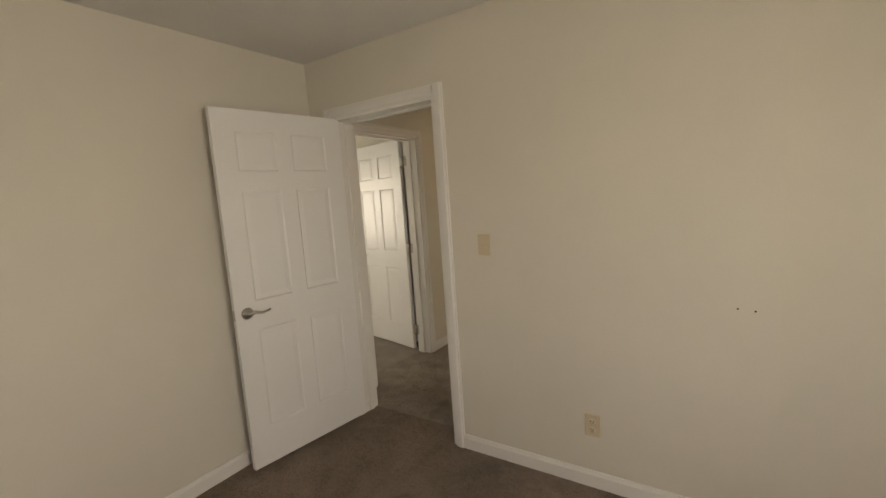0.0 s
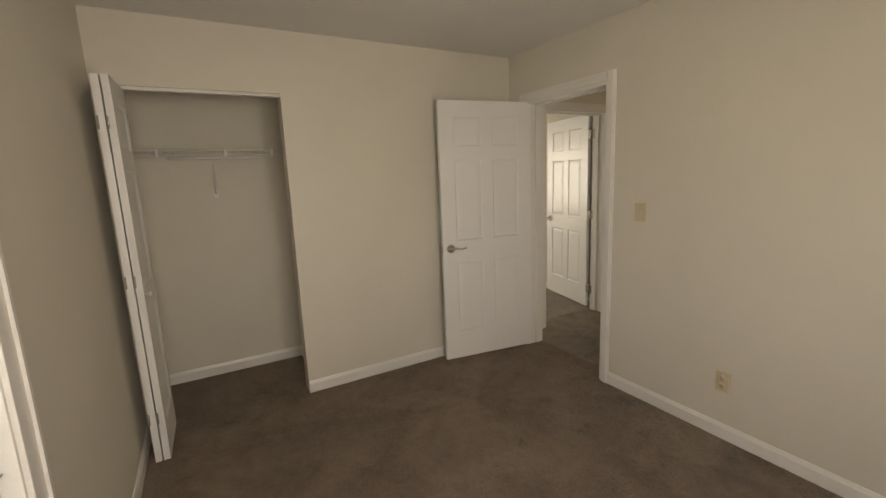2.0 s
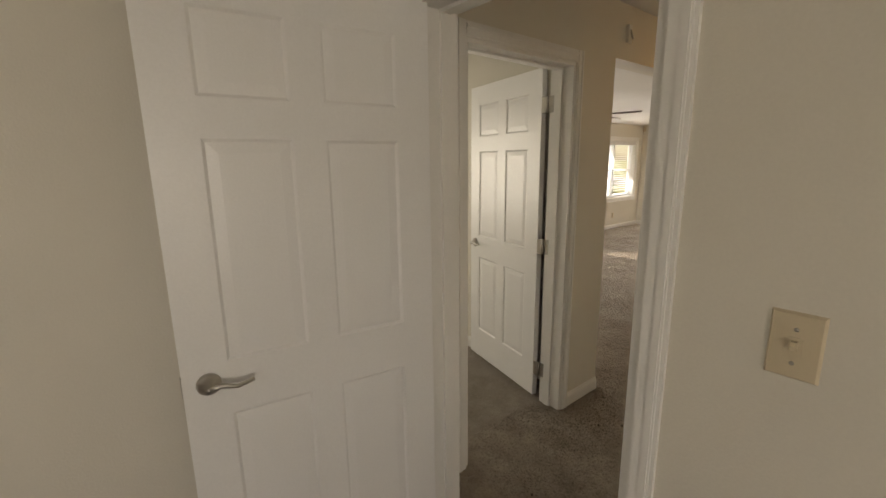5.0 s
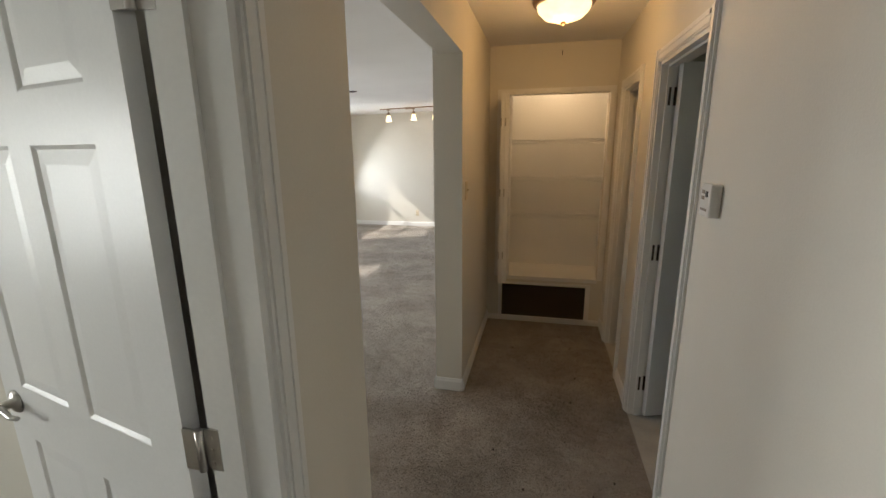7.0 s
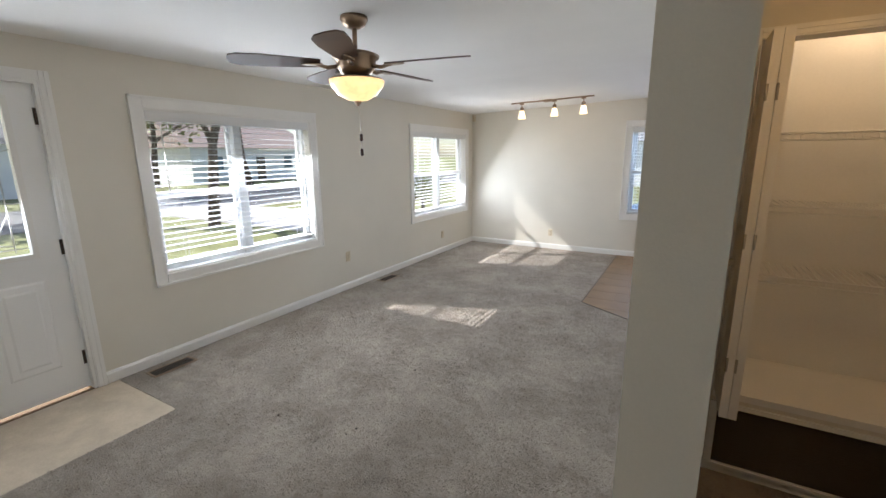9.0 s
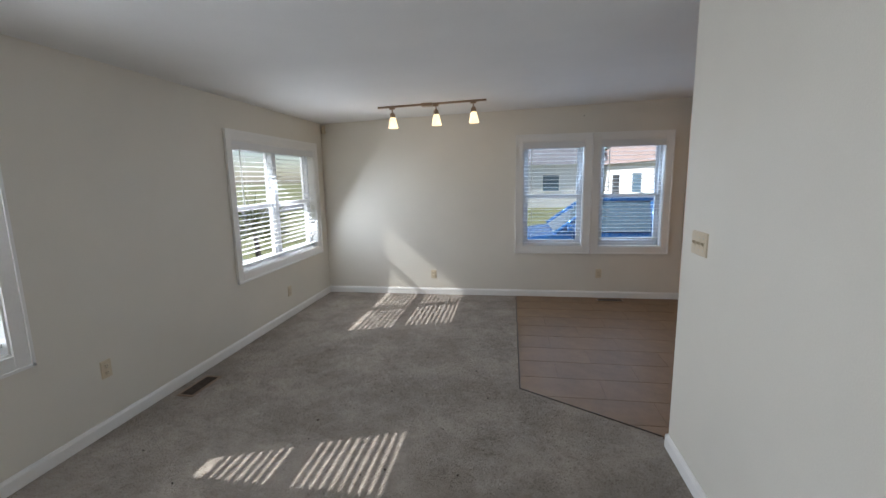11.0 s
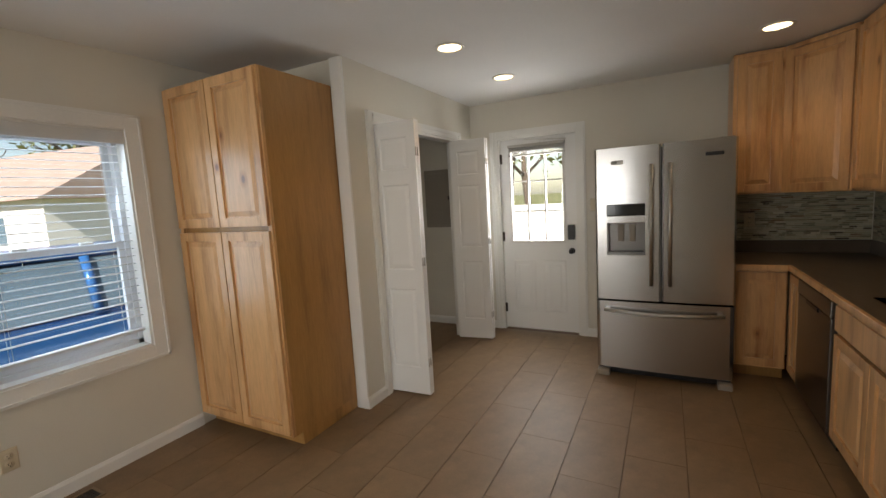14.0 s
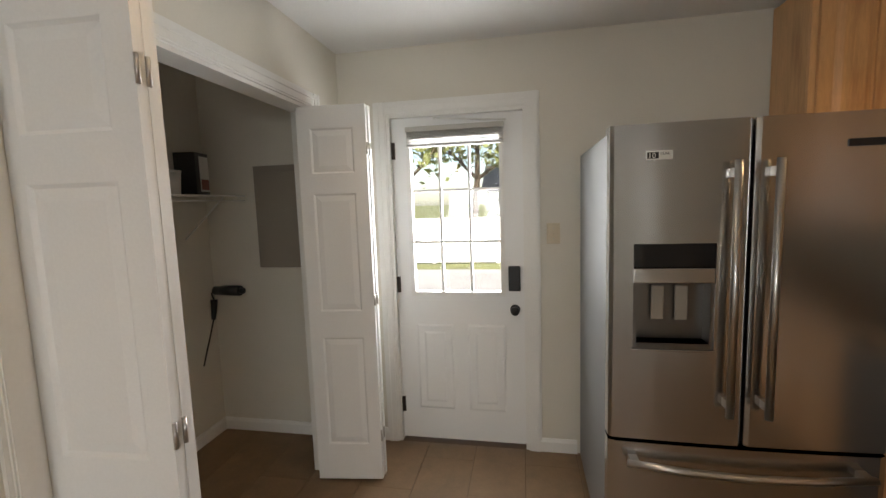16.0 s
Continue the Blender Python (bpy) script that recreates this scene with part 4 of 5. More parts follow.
# return air grille under the linen closet
g = thing("return_air_grille", pose(-0.225, 5.345, 0.205), "dark brown return air grille in white frame", "grille")
f = Mesh()
for x0, z0, x1, z1 in ((-0.42, -0.185, 0.40, -0.158), (-0.42, 0.155, 0.40, 0.178), (-0.42, -0.155, -0.388, 0.155), (0.36, -0.155, 0.40, 0.155)):
    f.box(x0, -0.014, z0, x1, -0.001, z1)
part("frame", f, TRIM, g)
part("backing", Mesh().box(-0.386, 0.03, -0.154, 0.358, 0.04, 0.154), BLACK, g)
data = Mesh().box(-0.387, -0.009, -0.001, 0.359, 0.009, 0.001).turn(pose(0, 0, 0, 35)).data("slat", DARK_BROWN)
for i in range(26):
    share("slat", data, g, pose(0, 0.006, -0.148 + i * 0.0118))
# linen shelves of white wire
for z in (1.66, 1.33, 0.99):
    s = thing("wire_shelf", pose(-0.165, 5.68, z), "white wire shelf in the linen closet", "shelf", "linen shelves")
    part("front_wire", Mesh().tube([(-0.58, -0.14, 0), (0.44, -0.14, 0)], 0.0055, 6).tube([(-0.58, -0.14, -0.030), (0.44, -0.14, -0.030)], 0.005, 6), WIRE, s)
    part("back_wire", Mesh().tube([(-0.58, 0.16, 0), (0.44, 0.16, 0)], 0.003, 6), WIRE, s)
    data = Mesh().tube([(0, 0.165, 0.003), (0, -0.14, 0.003), (0, -0.142, -0.028)], 0.0017, 5).data("cross_wire", WIRE)
    for i in range(40):
        share("cross_wire", data, s, pose(-0.575 + i * 0.0258, 0, 0))
# bedroom closet shelf
s = thing("wire_shelf", pose(-1.47, -1.35, 1.72), "white wire closet shelf with rod and bracket", "shelf")
part("front_wire", Mesh().tube([(0.30, -0.52, 0), (0.30, 0.52, 0)], 0.005, 6).tube([(0.30, -0.52, -0.03), (0.30, 0.52, -0.03)], 0.005, 6), WIRE, s)
part("back_wire", Mesh().tube([(0.012, -0.52, 0), (0.012, 0.52, 0)], 0.003, 6), WIRE, s)
data = Mesh().tube([(0.005, 0, 0.003), (0.30, 0, 0.003), (0.302, 0, -0.03)], 0.0017, 5).data("cross_wire", WIRE)
for i in range(40):
    share("cross_wire", data, s, pose(0, -0.51 + i * 0.0262, 0))
part("bracket", Mesh().tube([(0.29, 0.02, -0.02), (0.004, 0.02, -0.30)], 0.006, 6).box(0.0, 0.005, -0.33, 0.006, 0.035, -0.27), WIRE, s)
for y in (-0.30, 0.10, 0.40):
    part("clip", Mesh().box(0.292, y - 0.008, -0.045, 0.306, y + 0.008, 0.008), WIRE, s)
part("hang_rod", Mesh().tube([(0.285, -0.25, -0.05), (0.285, 0.33, -0.05)], 0.007, 8), WIRE, s)

# utility closet things
p = thing("breaker_panel", pose(2.908, 9.63, 1.135, 0, 0, 90), "grey metal breaker panel with closed door", "electrical panel")
part("box", Mesh().box(-0.20, 0, 0, 0.16, 0.012, 0.65, 0.003), GREY_METAL, p)
part("door", Mesh().box(-0.17, 0.012, 0.04, 0.13, 0.018, 0.61, 0.003), GREY_METAL, p)
part("latch", Mesh().box(-0.16, 0.018, 0.31, -0.135, 0.024, 0.35, 0.002), BLACK, p)
s = thing("wire_shelf", pose(2.45, 10.157, 1.60), "short white wire shelf in the utility closet", "shelf")
part("front_wire", Mesh().tube([(-0.5, -0.30, 0), (0.44, -0.30, 0)], 0.004, 6).tube([(-0.5, -0.30, -0.03), (0.44, -0.30, -0.03)], 0.004, 6), WIRE, s)
data = Mesh().tube([(0, -0.004, 0.003), (0, -0.30, 0.003)], 0.0018, 5).data("cross_wire", WIRE)
for i in range(36):
    share("cross_wire", data, s, pose(-0.49 + i * 0.026, 0, 0))
part("bracket", Mesh().tube([(0.25, -0.29, -0.01), (0.25, -0.004, -0.26)], 0.005, 6), WIRE, s)
b = thing("product_box", pose(2.60, 9.98, 1.605, 0, 0, 12), "small dark carton with white front on the shelf", "box")
part("carton", Mesh().box(-0.07, -0.06, 0, 0.07, 0.06, 0.24, 0.002), BLACK, b)
part("printed_front", Mesh().box(-0.03, -0.0615, 0.02, 0.066, -0.0605, 0.22), IVORY, b)
part("printed_band", Mesh().box(-0.02, -0.0625, 0.03, 0.06, -0.0617, 0.09), plain("carton_red", (0.25, 0.06, 0.04)), b)
b = thing("storage_tub", pose(2.42, 9.97, 1.605), "small translucent white tub on the shelf", "tub")
part("tub", Mesh().lathe([(0.05, 0), (0.058, 0.12), (0.054, 0.12), (0.047, 0.006), (0, 0.006)], 20), IVORY, b)
part("lid", Mesh().lathe([(0.061, 0.12), (0.061, 0.13), (0.0, 0.132)], 20), IVORY, b)
v = thing("wall_charger", pose(2.905, 10.03, 0.985, 0, 0, 90), "black charger with hanging cord on the wall", "charger")
part("body", Mesh().tube([(-0.10, 0.035, 0), (0.09, 0.035, 0)], 0.034, 14, 0.85).box(-0.06, 0, -0.03, 0.05, 0.03, 0.03, 0.004), BLACK, v)
part("cap", Mesh().tube([(-0.125, 0.035, 0), (-0.098, 0.035, 0)], 0.02, 12), BLACK, v)
part("plug", Mesh().tube([(0.095, 0.045, -0.06), (0.095, 0.055, -0.14), (0.095, 0.065, -0.19)], 0.022, 10, 0.6), BLACK, v)
part("cord", Mesh().tube([(0.09, 0.035, 0.0), (0.115, 0.04, -0.02), (0.095, 0.045, -0.06)], 0.005, 6).tube([(0.095, 0.065, -0.19), (0.105, 0.09, -0.28), (0.11, 0.13, -0.38), (0.11, 0.17, -0.47)], 0.005, 6), BLACK, v)

# ---- lamps ----
L = thing("ceiling_light", pose(-0.21, 4.22, H), "lit flush ceiling lamp with alabaster bowl and bronze rim", "ceiling lamp")
part("rim", Mesh().lathe([(0.10, 0), (0.165, -0.012), (0.175, -0.03), (0.168, -0.05), (0.150, -0.055), (0.14, -0.03), (0.0, -0.02)], 36), BRUSHED_BRONZE, L)
part("bowl", Mesh().lathe([(0.150, -0.052), (0.140, -0.085), (0.105, -0.118), (0.05, -0.136), (0.0, -0.140)], 36), LAMP_HALL, L).visible_shadow = False
part("finial", Mesh().lathe([(0.012, -0.136), (0.016, -0.145), (0.008, -0.155), (0.0, -0.160)], 14), BRUSHED_BRONZE, L)

# unseen fixture, added to carry the closet's extra bulb
K = thing("closet_light", pose(-0.2, 5.58, H), "unseen dome lamp added to brighten the linen closet", "ceiling lamp")
part("base", Mesh().lathe([(0.07, 0), (0.07, -0.02), (0.0, -0.022)], 24), IVORY, K)
part("dome", Mesh().lathe([(0.06, -0.021), (0.055, -0.06), (0.03, -0.085), (0, -0.09)], 24), LAMP_HALL, K).visible_shadow = False
F = thing("ceiling_fan", pose(-2.57, 5.05, living_height(-2.53) - 0.04), "five-blade ceiling fan with walnut blades and lit amber bowl", "ceiling fan")
part("canopy", Mesh().lathe([(0.075, 0), (0.078, -0.02), (0.06, -0.05), (0.03, -0.065), (0.0, -0.066)], 28, (0, 0, 0.043)), BRUSHED_BRONZE, F)
part("downrod", Mesh().tube([(0, 0, 0.02), (0, 0, -0.15)], 0.013, 12), BRUSHED_BRONZE, F)
part("motor_housing", Mesh().lathe([(0.03, -0.135), (0.10, -0.15), (0.135, -0.165), (0.130, -0.18), (0.115, -0.19), (0.105, -0.235), (0.085, -0.26), (0.06, -0.27), (0.0, -0.272)], 36), BRUSHED_BRONZE, F, "brushed bronze motor housing")
part("light_collar", Mesh().lathe([(0.055, -0.268), (0.075, -0.285), (0.155, -0.292), (0.158, -0.30), (0.0, -0.302)], 32), BRUSHED_BRONZE, F)
part("bowl", Mesh().lathe([(0.158, -0.300), (0.150, -0.33), (0.115, -0.375), (0.06, -0.405), (0.0, -0.415)], 36), LAMP_AMBER, F, "lit amber alabaster glass bowl").visible_shadow = False
part("finial", Mesh().lathe([(0.02, -0.408), (0.022, -0.42), (0.010, -0.435), (0.0, -0.442)], 14), BRUSHED_BRONZE, F)
part("pull_chain", Mesh().tube([(0.01, 0, -0.44), (0.012, 0, -0.60)], 0.002, 6).tube([(0.012, 0, -0.63), (0.014, 0, -0.68)], 0.002, 6), CHROME, F)
for z in (-0.635, -0.72):
    part("pull_fob", Mesh().lathe([(0.003, 0.04), (0.009, 0.034), (0.010, 0.0), (0.0, -0.004)], 10, (0.013, 0, z)), WALNUT, F)
blade = Mesh()
outline = [(0.20, -0.05), (0.30, -0.062), (0.50, -0.078), (0.62, -0.074), (0.665, -0.05), (0.675, 0), (0.665, 0.05), (0.62, 0.074), (0.50, 0.078), (0.30, 0.062), (0.20, 0.05)]
blade.slab(outline, -0.003, 0.003).turn(pose(0, 0, 0, 11))
blade_data = blade.data("blade", WALNUT)
iron_data = Mesh().tube([(0.10, 0, -0.01), (0.16, 0, -0.02), (0.22, 0, -0.006)], 0.012, 8, 0.8).slab([(0.19, -0.03), (0.27, -0.018), (0.30, 0), (0.27, 0.018), (0.19, 0.03)], -0.012, -0.005).data("blade_iron", BRUSHED_BRONZE)
for i in range(5):
    b = share("blade", blade_data, F, pose(0, 0, -0.215, 0, 0, 12 + 72 * i))
    share("blade_iron", iron_data, b)

T = thing("track_light", pose(-2.665, 9.28, living_height(-2.665) + 0.004, 0, -math.degrees(math.atan2(0.128, 4.43))), "track light with three lit frosted glass shades", "track light")
part("rail", Mesh().box(-0.588, -0.017, -0.022, 0.588, 0.017, 0.0, 0.003), BRUSHED_BRONZE, T)
part("feed_box", Mesh().box(-0.10, -0.045, -0.035, 0.02, 0.045, 0.0, 0.004), BRUSHED_BRONZE, T)
for x in (-0.43, 0.05, 0.45):
    h = part("spot_head", Mesh().box(x - 0.03, -0.014, -0.04, x + 0.03, 0.014, -0.02, 0.003).tube([(x, 0, -0.04), (x, 0, -0.075)], 0.007, 8).lathe([(0.012, -0.07), (0.028, -0.09), (0.030, -0.125), (0.0, -0.126)], 20, (x, 0, 0)), BRUSHED_BRONZE, T)
    part("shade", Mesh().lathe([(0.028, -0.12), (0.040, -0.17), (0.054, -0.235), (0.051, -0.237), (0.0, -0.18)], 24, (x, 0, 0)), LAMP_TRACK, h, "lit frosted glass shade").visible_shadow = False
for x, y in CANS:
    c = thing("recessed_light", pose(x, y, H), "lit recessed can light with white trim ring", "recessed lamp", "kitchen can lights")
    part("trim_ring", Mesh().lathe([(0.095, 0.0), (0.097, -0.006), (0.085, -0.009), (0.074, -0.004), (0.074, 0.0)], 32), IVORY, c)
    part("lens", Mesh().lathe([(0.074, -0.001), (0.074, -0.0035), (0.0, -0.004)], 32), LAMP_CAN, c).visible_shadow = False


# ---- kitchen ----
def cabinet_door(parent, x0, z0, x1, z1, y, knob=None):
    """A raised-panel door on a cabinet's front; local x along the front, y out of it."""
    m = Mesh()
    s = 0.055
    for a, b, c, d in ((x0, z0, x0 + s, z1), (x1 - s, z0, x1, z1), (x0 + s, z0, x1 - s, z0 + s), (x0 + s, z1 - s, x1 - s, z1)):
        m.box(a, y, b, c, y + 0.019, d, 0.002)
    door = part("door", m, MAPLE, parent)
    p = Mesh().box(x0 + s - 0.001, y + 0.001, z0 + s - 0.001, x1 - s + 0.001, y + 0.007, z1 - s + 0.001)
    p.frustum((x0 + s + 0.006, z0 + s + 0.006, x1 - s - 0.006, z1 - s - 0.006, y + 0.006), (x0 + s + 0.036, z0 + s + 0.036, x1 - s - 0.036, z1 - s - 0.036, y + 0.018))
    part("panel", p, MAPLE, door)
    return door


def cabinet(name, m, w, h, d, doors, label, z0=0.10, drawers=(), sides=VENEER, group="kitchen cabinets"):
    """A cabinet: local x along the front from 0 to w, the front at y = 0, the back at y = -d."""
    c = thing(name, m, label, "cabinet", group)
    body = Mesh().box(0.0, -d, z0, w, -0.02, h)
    part("body", body, sides, c)
    f, st = Mesh(), 0.03
    f.box(0, -0.0195, z0, st, 0, h, 0.001).box(w - st, -0.0195, z0, w, 0, h, 0.001).box(st, -0.0195, z0, w - st, 0, z0 + st).box(st, -0.0195, h - st, w - st, 0, h)
    part("face_frame", f, MAPLE, c)
    if z0 < 0.2 and z0 > 0:
        part("toe_kick", Mesh().box(0.0, -d, 0.0, w, -0.075, z0), VENEER, c)
    for q in doors:
        cabinet_door(c, *q, 0.0)
    for x0, zz0, x1, zz1 in drawers:
        part("drawer_front", Mesh().box(x0, 0, zz0, x1, 0.019, zz1, 0.004), MAPLE, c)
    return c


# tall pantry: front faces west
PX, PY0, PY1, PH = 0.262, 9.292, 10.150, 2.245
pd = PY1 - PY0
pantry = cabinet("pantry_cabinet", pose(PX, PY1, 0, 0, 0, -90) @ pose(0, 0, 0, 0, 0, 180) @ pose(-pd, 0, 0), pd, PH, 0.59,
                 [(0.012, 0.10, pd / 2 - 0.004, 1.335), (pd / 2 + 0.004, 0.10, pd - 0.012, 1.335), (0.012, 1.365, pd / 2 - 0.004, PH - 0.012), (pd / 2 + 0.004, 1.365, pd - 0.012, PH - 0.012)],
                 "tall knotty hickory pantry cabinet with four raised-panel doors", 0.085)

CZ = 0.87
# base cabinet beside the fridge, front faces west
cabinet("base_cabinet", pose(2.29, 6.555, 0, 0, 0, 90), 0.315, CZ - 0.035, 0.60, [(0.012, 0.115, 0.303, CZ - 0.06)], "hickory base cabinet beside the refrigerator")
# south run, fronts face north: local x runs west
cabinet("base_cabinet", pose(2.265, 6.535, 0, 0, 0, 0) @ pose(-0.285, 0, 0), 0.28, CZ - 0.035, 0.60, [(0.012, 0.115, 0.268, CZ - 0.06)], "narrow hickory base cabinet in the corner")
cabinet("sink_cabinet", pose(0.455, 6.535, 0), 0.90, CZ - 0.035, 0.60, [(0.012, 0.115, 0.446, 0.665), (0.454, 0.115, 0.888, 0.665)], "hickory sink base cabinet with two doors", 0.10, [(0.012, 0.685, 0.888, CZ - 0.055)])
cabinet("base_cabinet", pose(-0.15, 6.535, 0), 0.60, CZ - 0.035, 0.60, [(0.012, 0.115, 0.296, 0.665), (0.304, 0.115, 0.588, 0.665)], "hickory base cabinet with drawer", 0.10, [(0.012, 0.685, 0.588, CZ - 0.055)])
cabinet("base_cabinet", pose(-0.752, 6.535, 0), 0.60, CZ - 0.035, 0.60, [(0.012, 0.115, 0.296, 0.665), (0.304, 0.115, 0.588, 0.665)], "hickory base cabinet at the end of the run", 0.10, [(0.012, 0.685, 0.588, CZ - 0.055)])

dw = thing("dishwasher", pose(1.358, 6.535, 0), "dark stainless dishwasher under the counter", "dishwasher")
part("door", Mesh().box(0.004, -0.02, 0.115, 0.614, 0.028, 0.735, 0.004), STEEL_DARK, dw, "dark stainless front panel")
part("control_panel", Mesh().box(0.004, -0.02, 0.74, 0.614, 0.032, CZ - 0.042, 0.006), STEEL_DARK, dw)
part("handle_recess", Mesh().box(0.20, 0.028, 0.715, 0.42, 0.036, 0.74, 0.004), BLACK, dw)
part("kick_plate", Mesh().box(0.01, -0.07, 0.0, 0.608, -0.05, 0.11), BLACK, dw)
part("tub", Mesh().box(0.01, -0.58, 0.02, 0.608, -0.022, CZ - 0.045), BLACK, dw)

# worktop: an L with a wooden nosing and a low upstand
wt = thing("worktop", pose(0, 0, CZ), "dark brown laminate worktop with light wooden edge", "worktop")
SX = (0.50, 1.26)
for x0, y0, x1, y1 in ((2.245, 5.932, 2.906, 6.868), (SX[1], 5.932, 2.245, 6.545), (-0.753, 5.932, SX[0], 6.545), (SX[0], 5.932, SX[1], 6.02), (SX[0], 6.42, SX[1], 6.545)):
    part("top", Mesh().box(x0, y0, -0.034, x1, y1, 0.0), COUNTER, wt)
part("edge", Mesh().box(2.222, 6.566, -0.036, 2.245, 6.868, 0.001, 0.003), MAPLE, wt, "light hickory nosing")
part("edge", Mesh().box(-0.753, 6.545, -0.036, 2.245, 6.567, 0.001, 0.003), MAPLE, wt, "light hickory nosing")
part("upstand", Mesh().box(-0.753, 5.932, 0.0, 2.886, 5.95, 0.10, 0.002), COUNTER, wt)
part("upstand", Mesh().box(2.887, 5.932, 0.0, 2.906, 6.868, 0.10, 0.002), COUNTER, wt)
sk = thing("kitchen_sink", pose(0.88, 6.22, CZ), "stainless steel drop-in sink in the worktop", "sink")
rim = Mesh()
for x0, y0, x1, y1 in ((-0.40, -0.215, 0.40, -0.185), (-0.40, 0.185, 0.40, 0.215), (-0.40, -0.185, -0.365, 0.185), (0.365, -0.185, 0.40, 0.185)):
    rim.box(x0, y0, 0.0005, x1, y1, 0.006)
part("rim", rim, STEEL, sk)
bowl = Mesh()
for x0, y0, z0, x1, y1, z1 in ((-0.37, -0.19, -0.17, 0.37, 0.19, -0.165), (-0.37, -0.19, -0.165, -0.366, 0.19, 0.0), (0.366, -0.19, -0.165, 0.37, 0.19, 0.0), (-0.366, -0.19, -0.165, 0.366, -0.186, 0.0), (-0.366, 0.186, -0.165, 0.366, 0.19, 0.0)):
    bowl.box(x0, y0, z0, x1, y1, z1)
part("basin", bowl, STEEL_DARK, sk)

# mosaic backsplash: thin strips
BZ0, BZ1 = CZ + 0.102, 1.36
back = Mesh()
rng = random.Random(5)
for along, length in (("x", 3.64), ("y", 0.92)):
    z = BZ0
    while z < BZ1 - 0.012:
        a = -rng.uniform(0, 0.05)
        while a < length:
            w = rng.uniform(0.035, 0.095)
            a0, a1, t = max(a, 0) + 0.0008, min(a + w, length) - 0.0008, 0.004 + rng.uniform(0, 0.0018)
            if a1 - a0 > 0.006:
                if along == "x":
                    back.box(-0.74 + a0, 5.931, z, -0.74 + a1, 5.931 + t, z + 0.0135)
                else:
                    back.box(2.907 - t, 5.94 + a0, z, 2.907, 5.94 + a1, z + 0.0135)
            a += w
        z += 0.0152
bs = thing("backsplash", pose(0, 0, 0), "grey-green glass and stone strip mosaic backsplash", "backsplash")
tagged(part("mosaic", back, MOSAIC, bs), kind="stuff")
plate("power_outlet", pose(2.9015, 6.70, 1.14, 0, 0, 90), 0.072, 0.115, ALMOND, "almond outlet in the mosaic backsplash", "outlet", 0, True)

# wall cabinets
UZ0, UZ1 = 1.36, H - 0.012
cabinet("wall_cabinet", pose(2.60, 6.55, 0, 0, 0, 90), 0.315, UZ1, 0.30, [(0.02, UZ0 + 0.015, 0.29, UZ1 - 0.03)], "narrow hickory wall cabinet over the counter", UZ0, sides=MAPLE)
dg = math.hypot(0.32, 0.30)
cabinet("wall_cabinet", Matrix.Translation((2.285, 6.245, 0)) @ pose(0, 0, 0, 0, 0, math.degrees(math.atan2(0.30, 0.31))), dg, UZ1, 0.10, [(0.012, UZ0 + 0.01, dg - 0.012, UZ1 - 0.04)], "diagonal hickory corner wall cabinet with knotty door", UZ0, sides=MAPLE)
for x0 in (1.375, 0.47, -0.435):
    cabinet("wall_cabinet", pose(x0, 6.235, 0), 0.90, UZ1, 0.30, [(0.015, UZ0 + 0.015, 0.447, UZ1 - 0.03), (0.453, UZ0 + 0.015, 0.885, UZ1 - 0.03)], "double-door hickory wall cabinet with raised panels", UZ0, sides=MAPLE)

# refrigerator: front faces west
FR = thing("refrigerator", pose(2.01, 6.895, 0, 0, 0, 90), "stainless French-door refrigerator with ice dispenser", "refrigerator")
RW, RH = 0.90, 1.758
part("body", Mesh().box(0.005, -0.84, 0.03, RW - 0.005, -0.075, RH - 0.015, 0.004), plain("fridge_grey_side", (0.16, 0.16, 0.16), 0.5), FR, "grey side panels")


def curved_front(x0, x1, z0, z1, t=0.065, bow=0.012, n=36, hole=None):
    """A door with a gently bowed front; a hole (x0, x1, z0, z1) is left open."""
    m = Mesh()
    def block(a, b, c, d):
        k, front, rear = max(2, int(n * (b - a) / (x1 - x0))), [], []
        for i in range(k + 1):
            x = a + (b - a) * i / k
            u = (x - x0) / (x1 - x0)
            e = min(u, 1 - u) * (x1 - x0)
            y = bow * 4 * (x / RW) * (1 - x / RW) - (0.012 * (1 - e / 0.012) ** 2 if e < 0.012 else 0)
            front.append((x, y))
            rear.append((x, -t))
        m.slab(front + rear[::-1], c, d)
    if hole is None:
        block(x0, x1, z0, z1)
    else:
        a, b, c, d = hole
        block(x0, x1, z0, c)
        block(x0, x1, d, z1)
        block(x0, a, c, d)
        block(b, x1, c, d)
    return m


DISP = (0.555, 0.82, 0.965, 1.345)
dl = part("upper_door", curved_front(0.455, RW, 0.62, RH, hole=DISP), STEEL, FR)
dr = part("upper_door", curved_front(0.0, 0.445, 0.62, RH), STEEL, FR)
dz = part("freezer_drawer", curved_front(0.0, RW, 0.075, 0.605), STEEL, FR)
part("hinge_cover", Mesh().box(0.01, -0.14, RH - 0.014, 0.10, -0.07, RH + 0.012, 0.005).box(RW - 0.10, -0.14, RH - 0.014, RW - 0.01, -0.07, RH + 0.012, 0.005), GREY_METAL, FR)
x0, x1, z0, z1 = DISP
part("dispenser_screen", Mesh().box(x0, -0.03, 1.26, x1, 0.006, z1, 0.002), GLOSS_BLACK, dl, "black touch panel")
part("dispenser_bar", Mesh().box(x0, -0.03, 1.205, x1, 0.010, 1.258, 0.003), STEEL, dl)
well = Mesh().box(x0, -0.064, z0, x1, -0.058, 1.205).box(x0, -0.058, z0, x0 + 0.012, 0.004, 1.205).box(x1 - 0.012, -0.058, z0, x1, 0.004, 1.205).box(x0 + 0.012, -0.058, z0, x1 - 0.012, 0.008, z0 + 0.022)
part("dispenser_well", well, STEEL_DARK, dl)
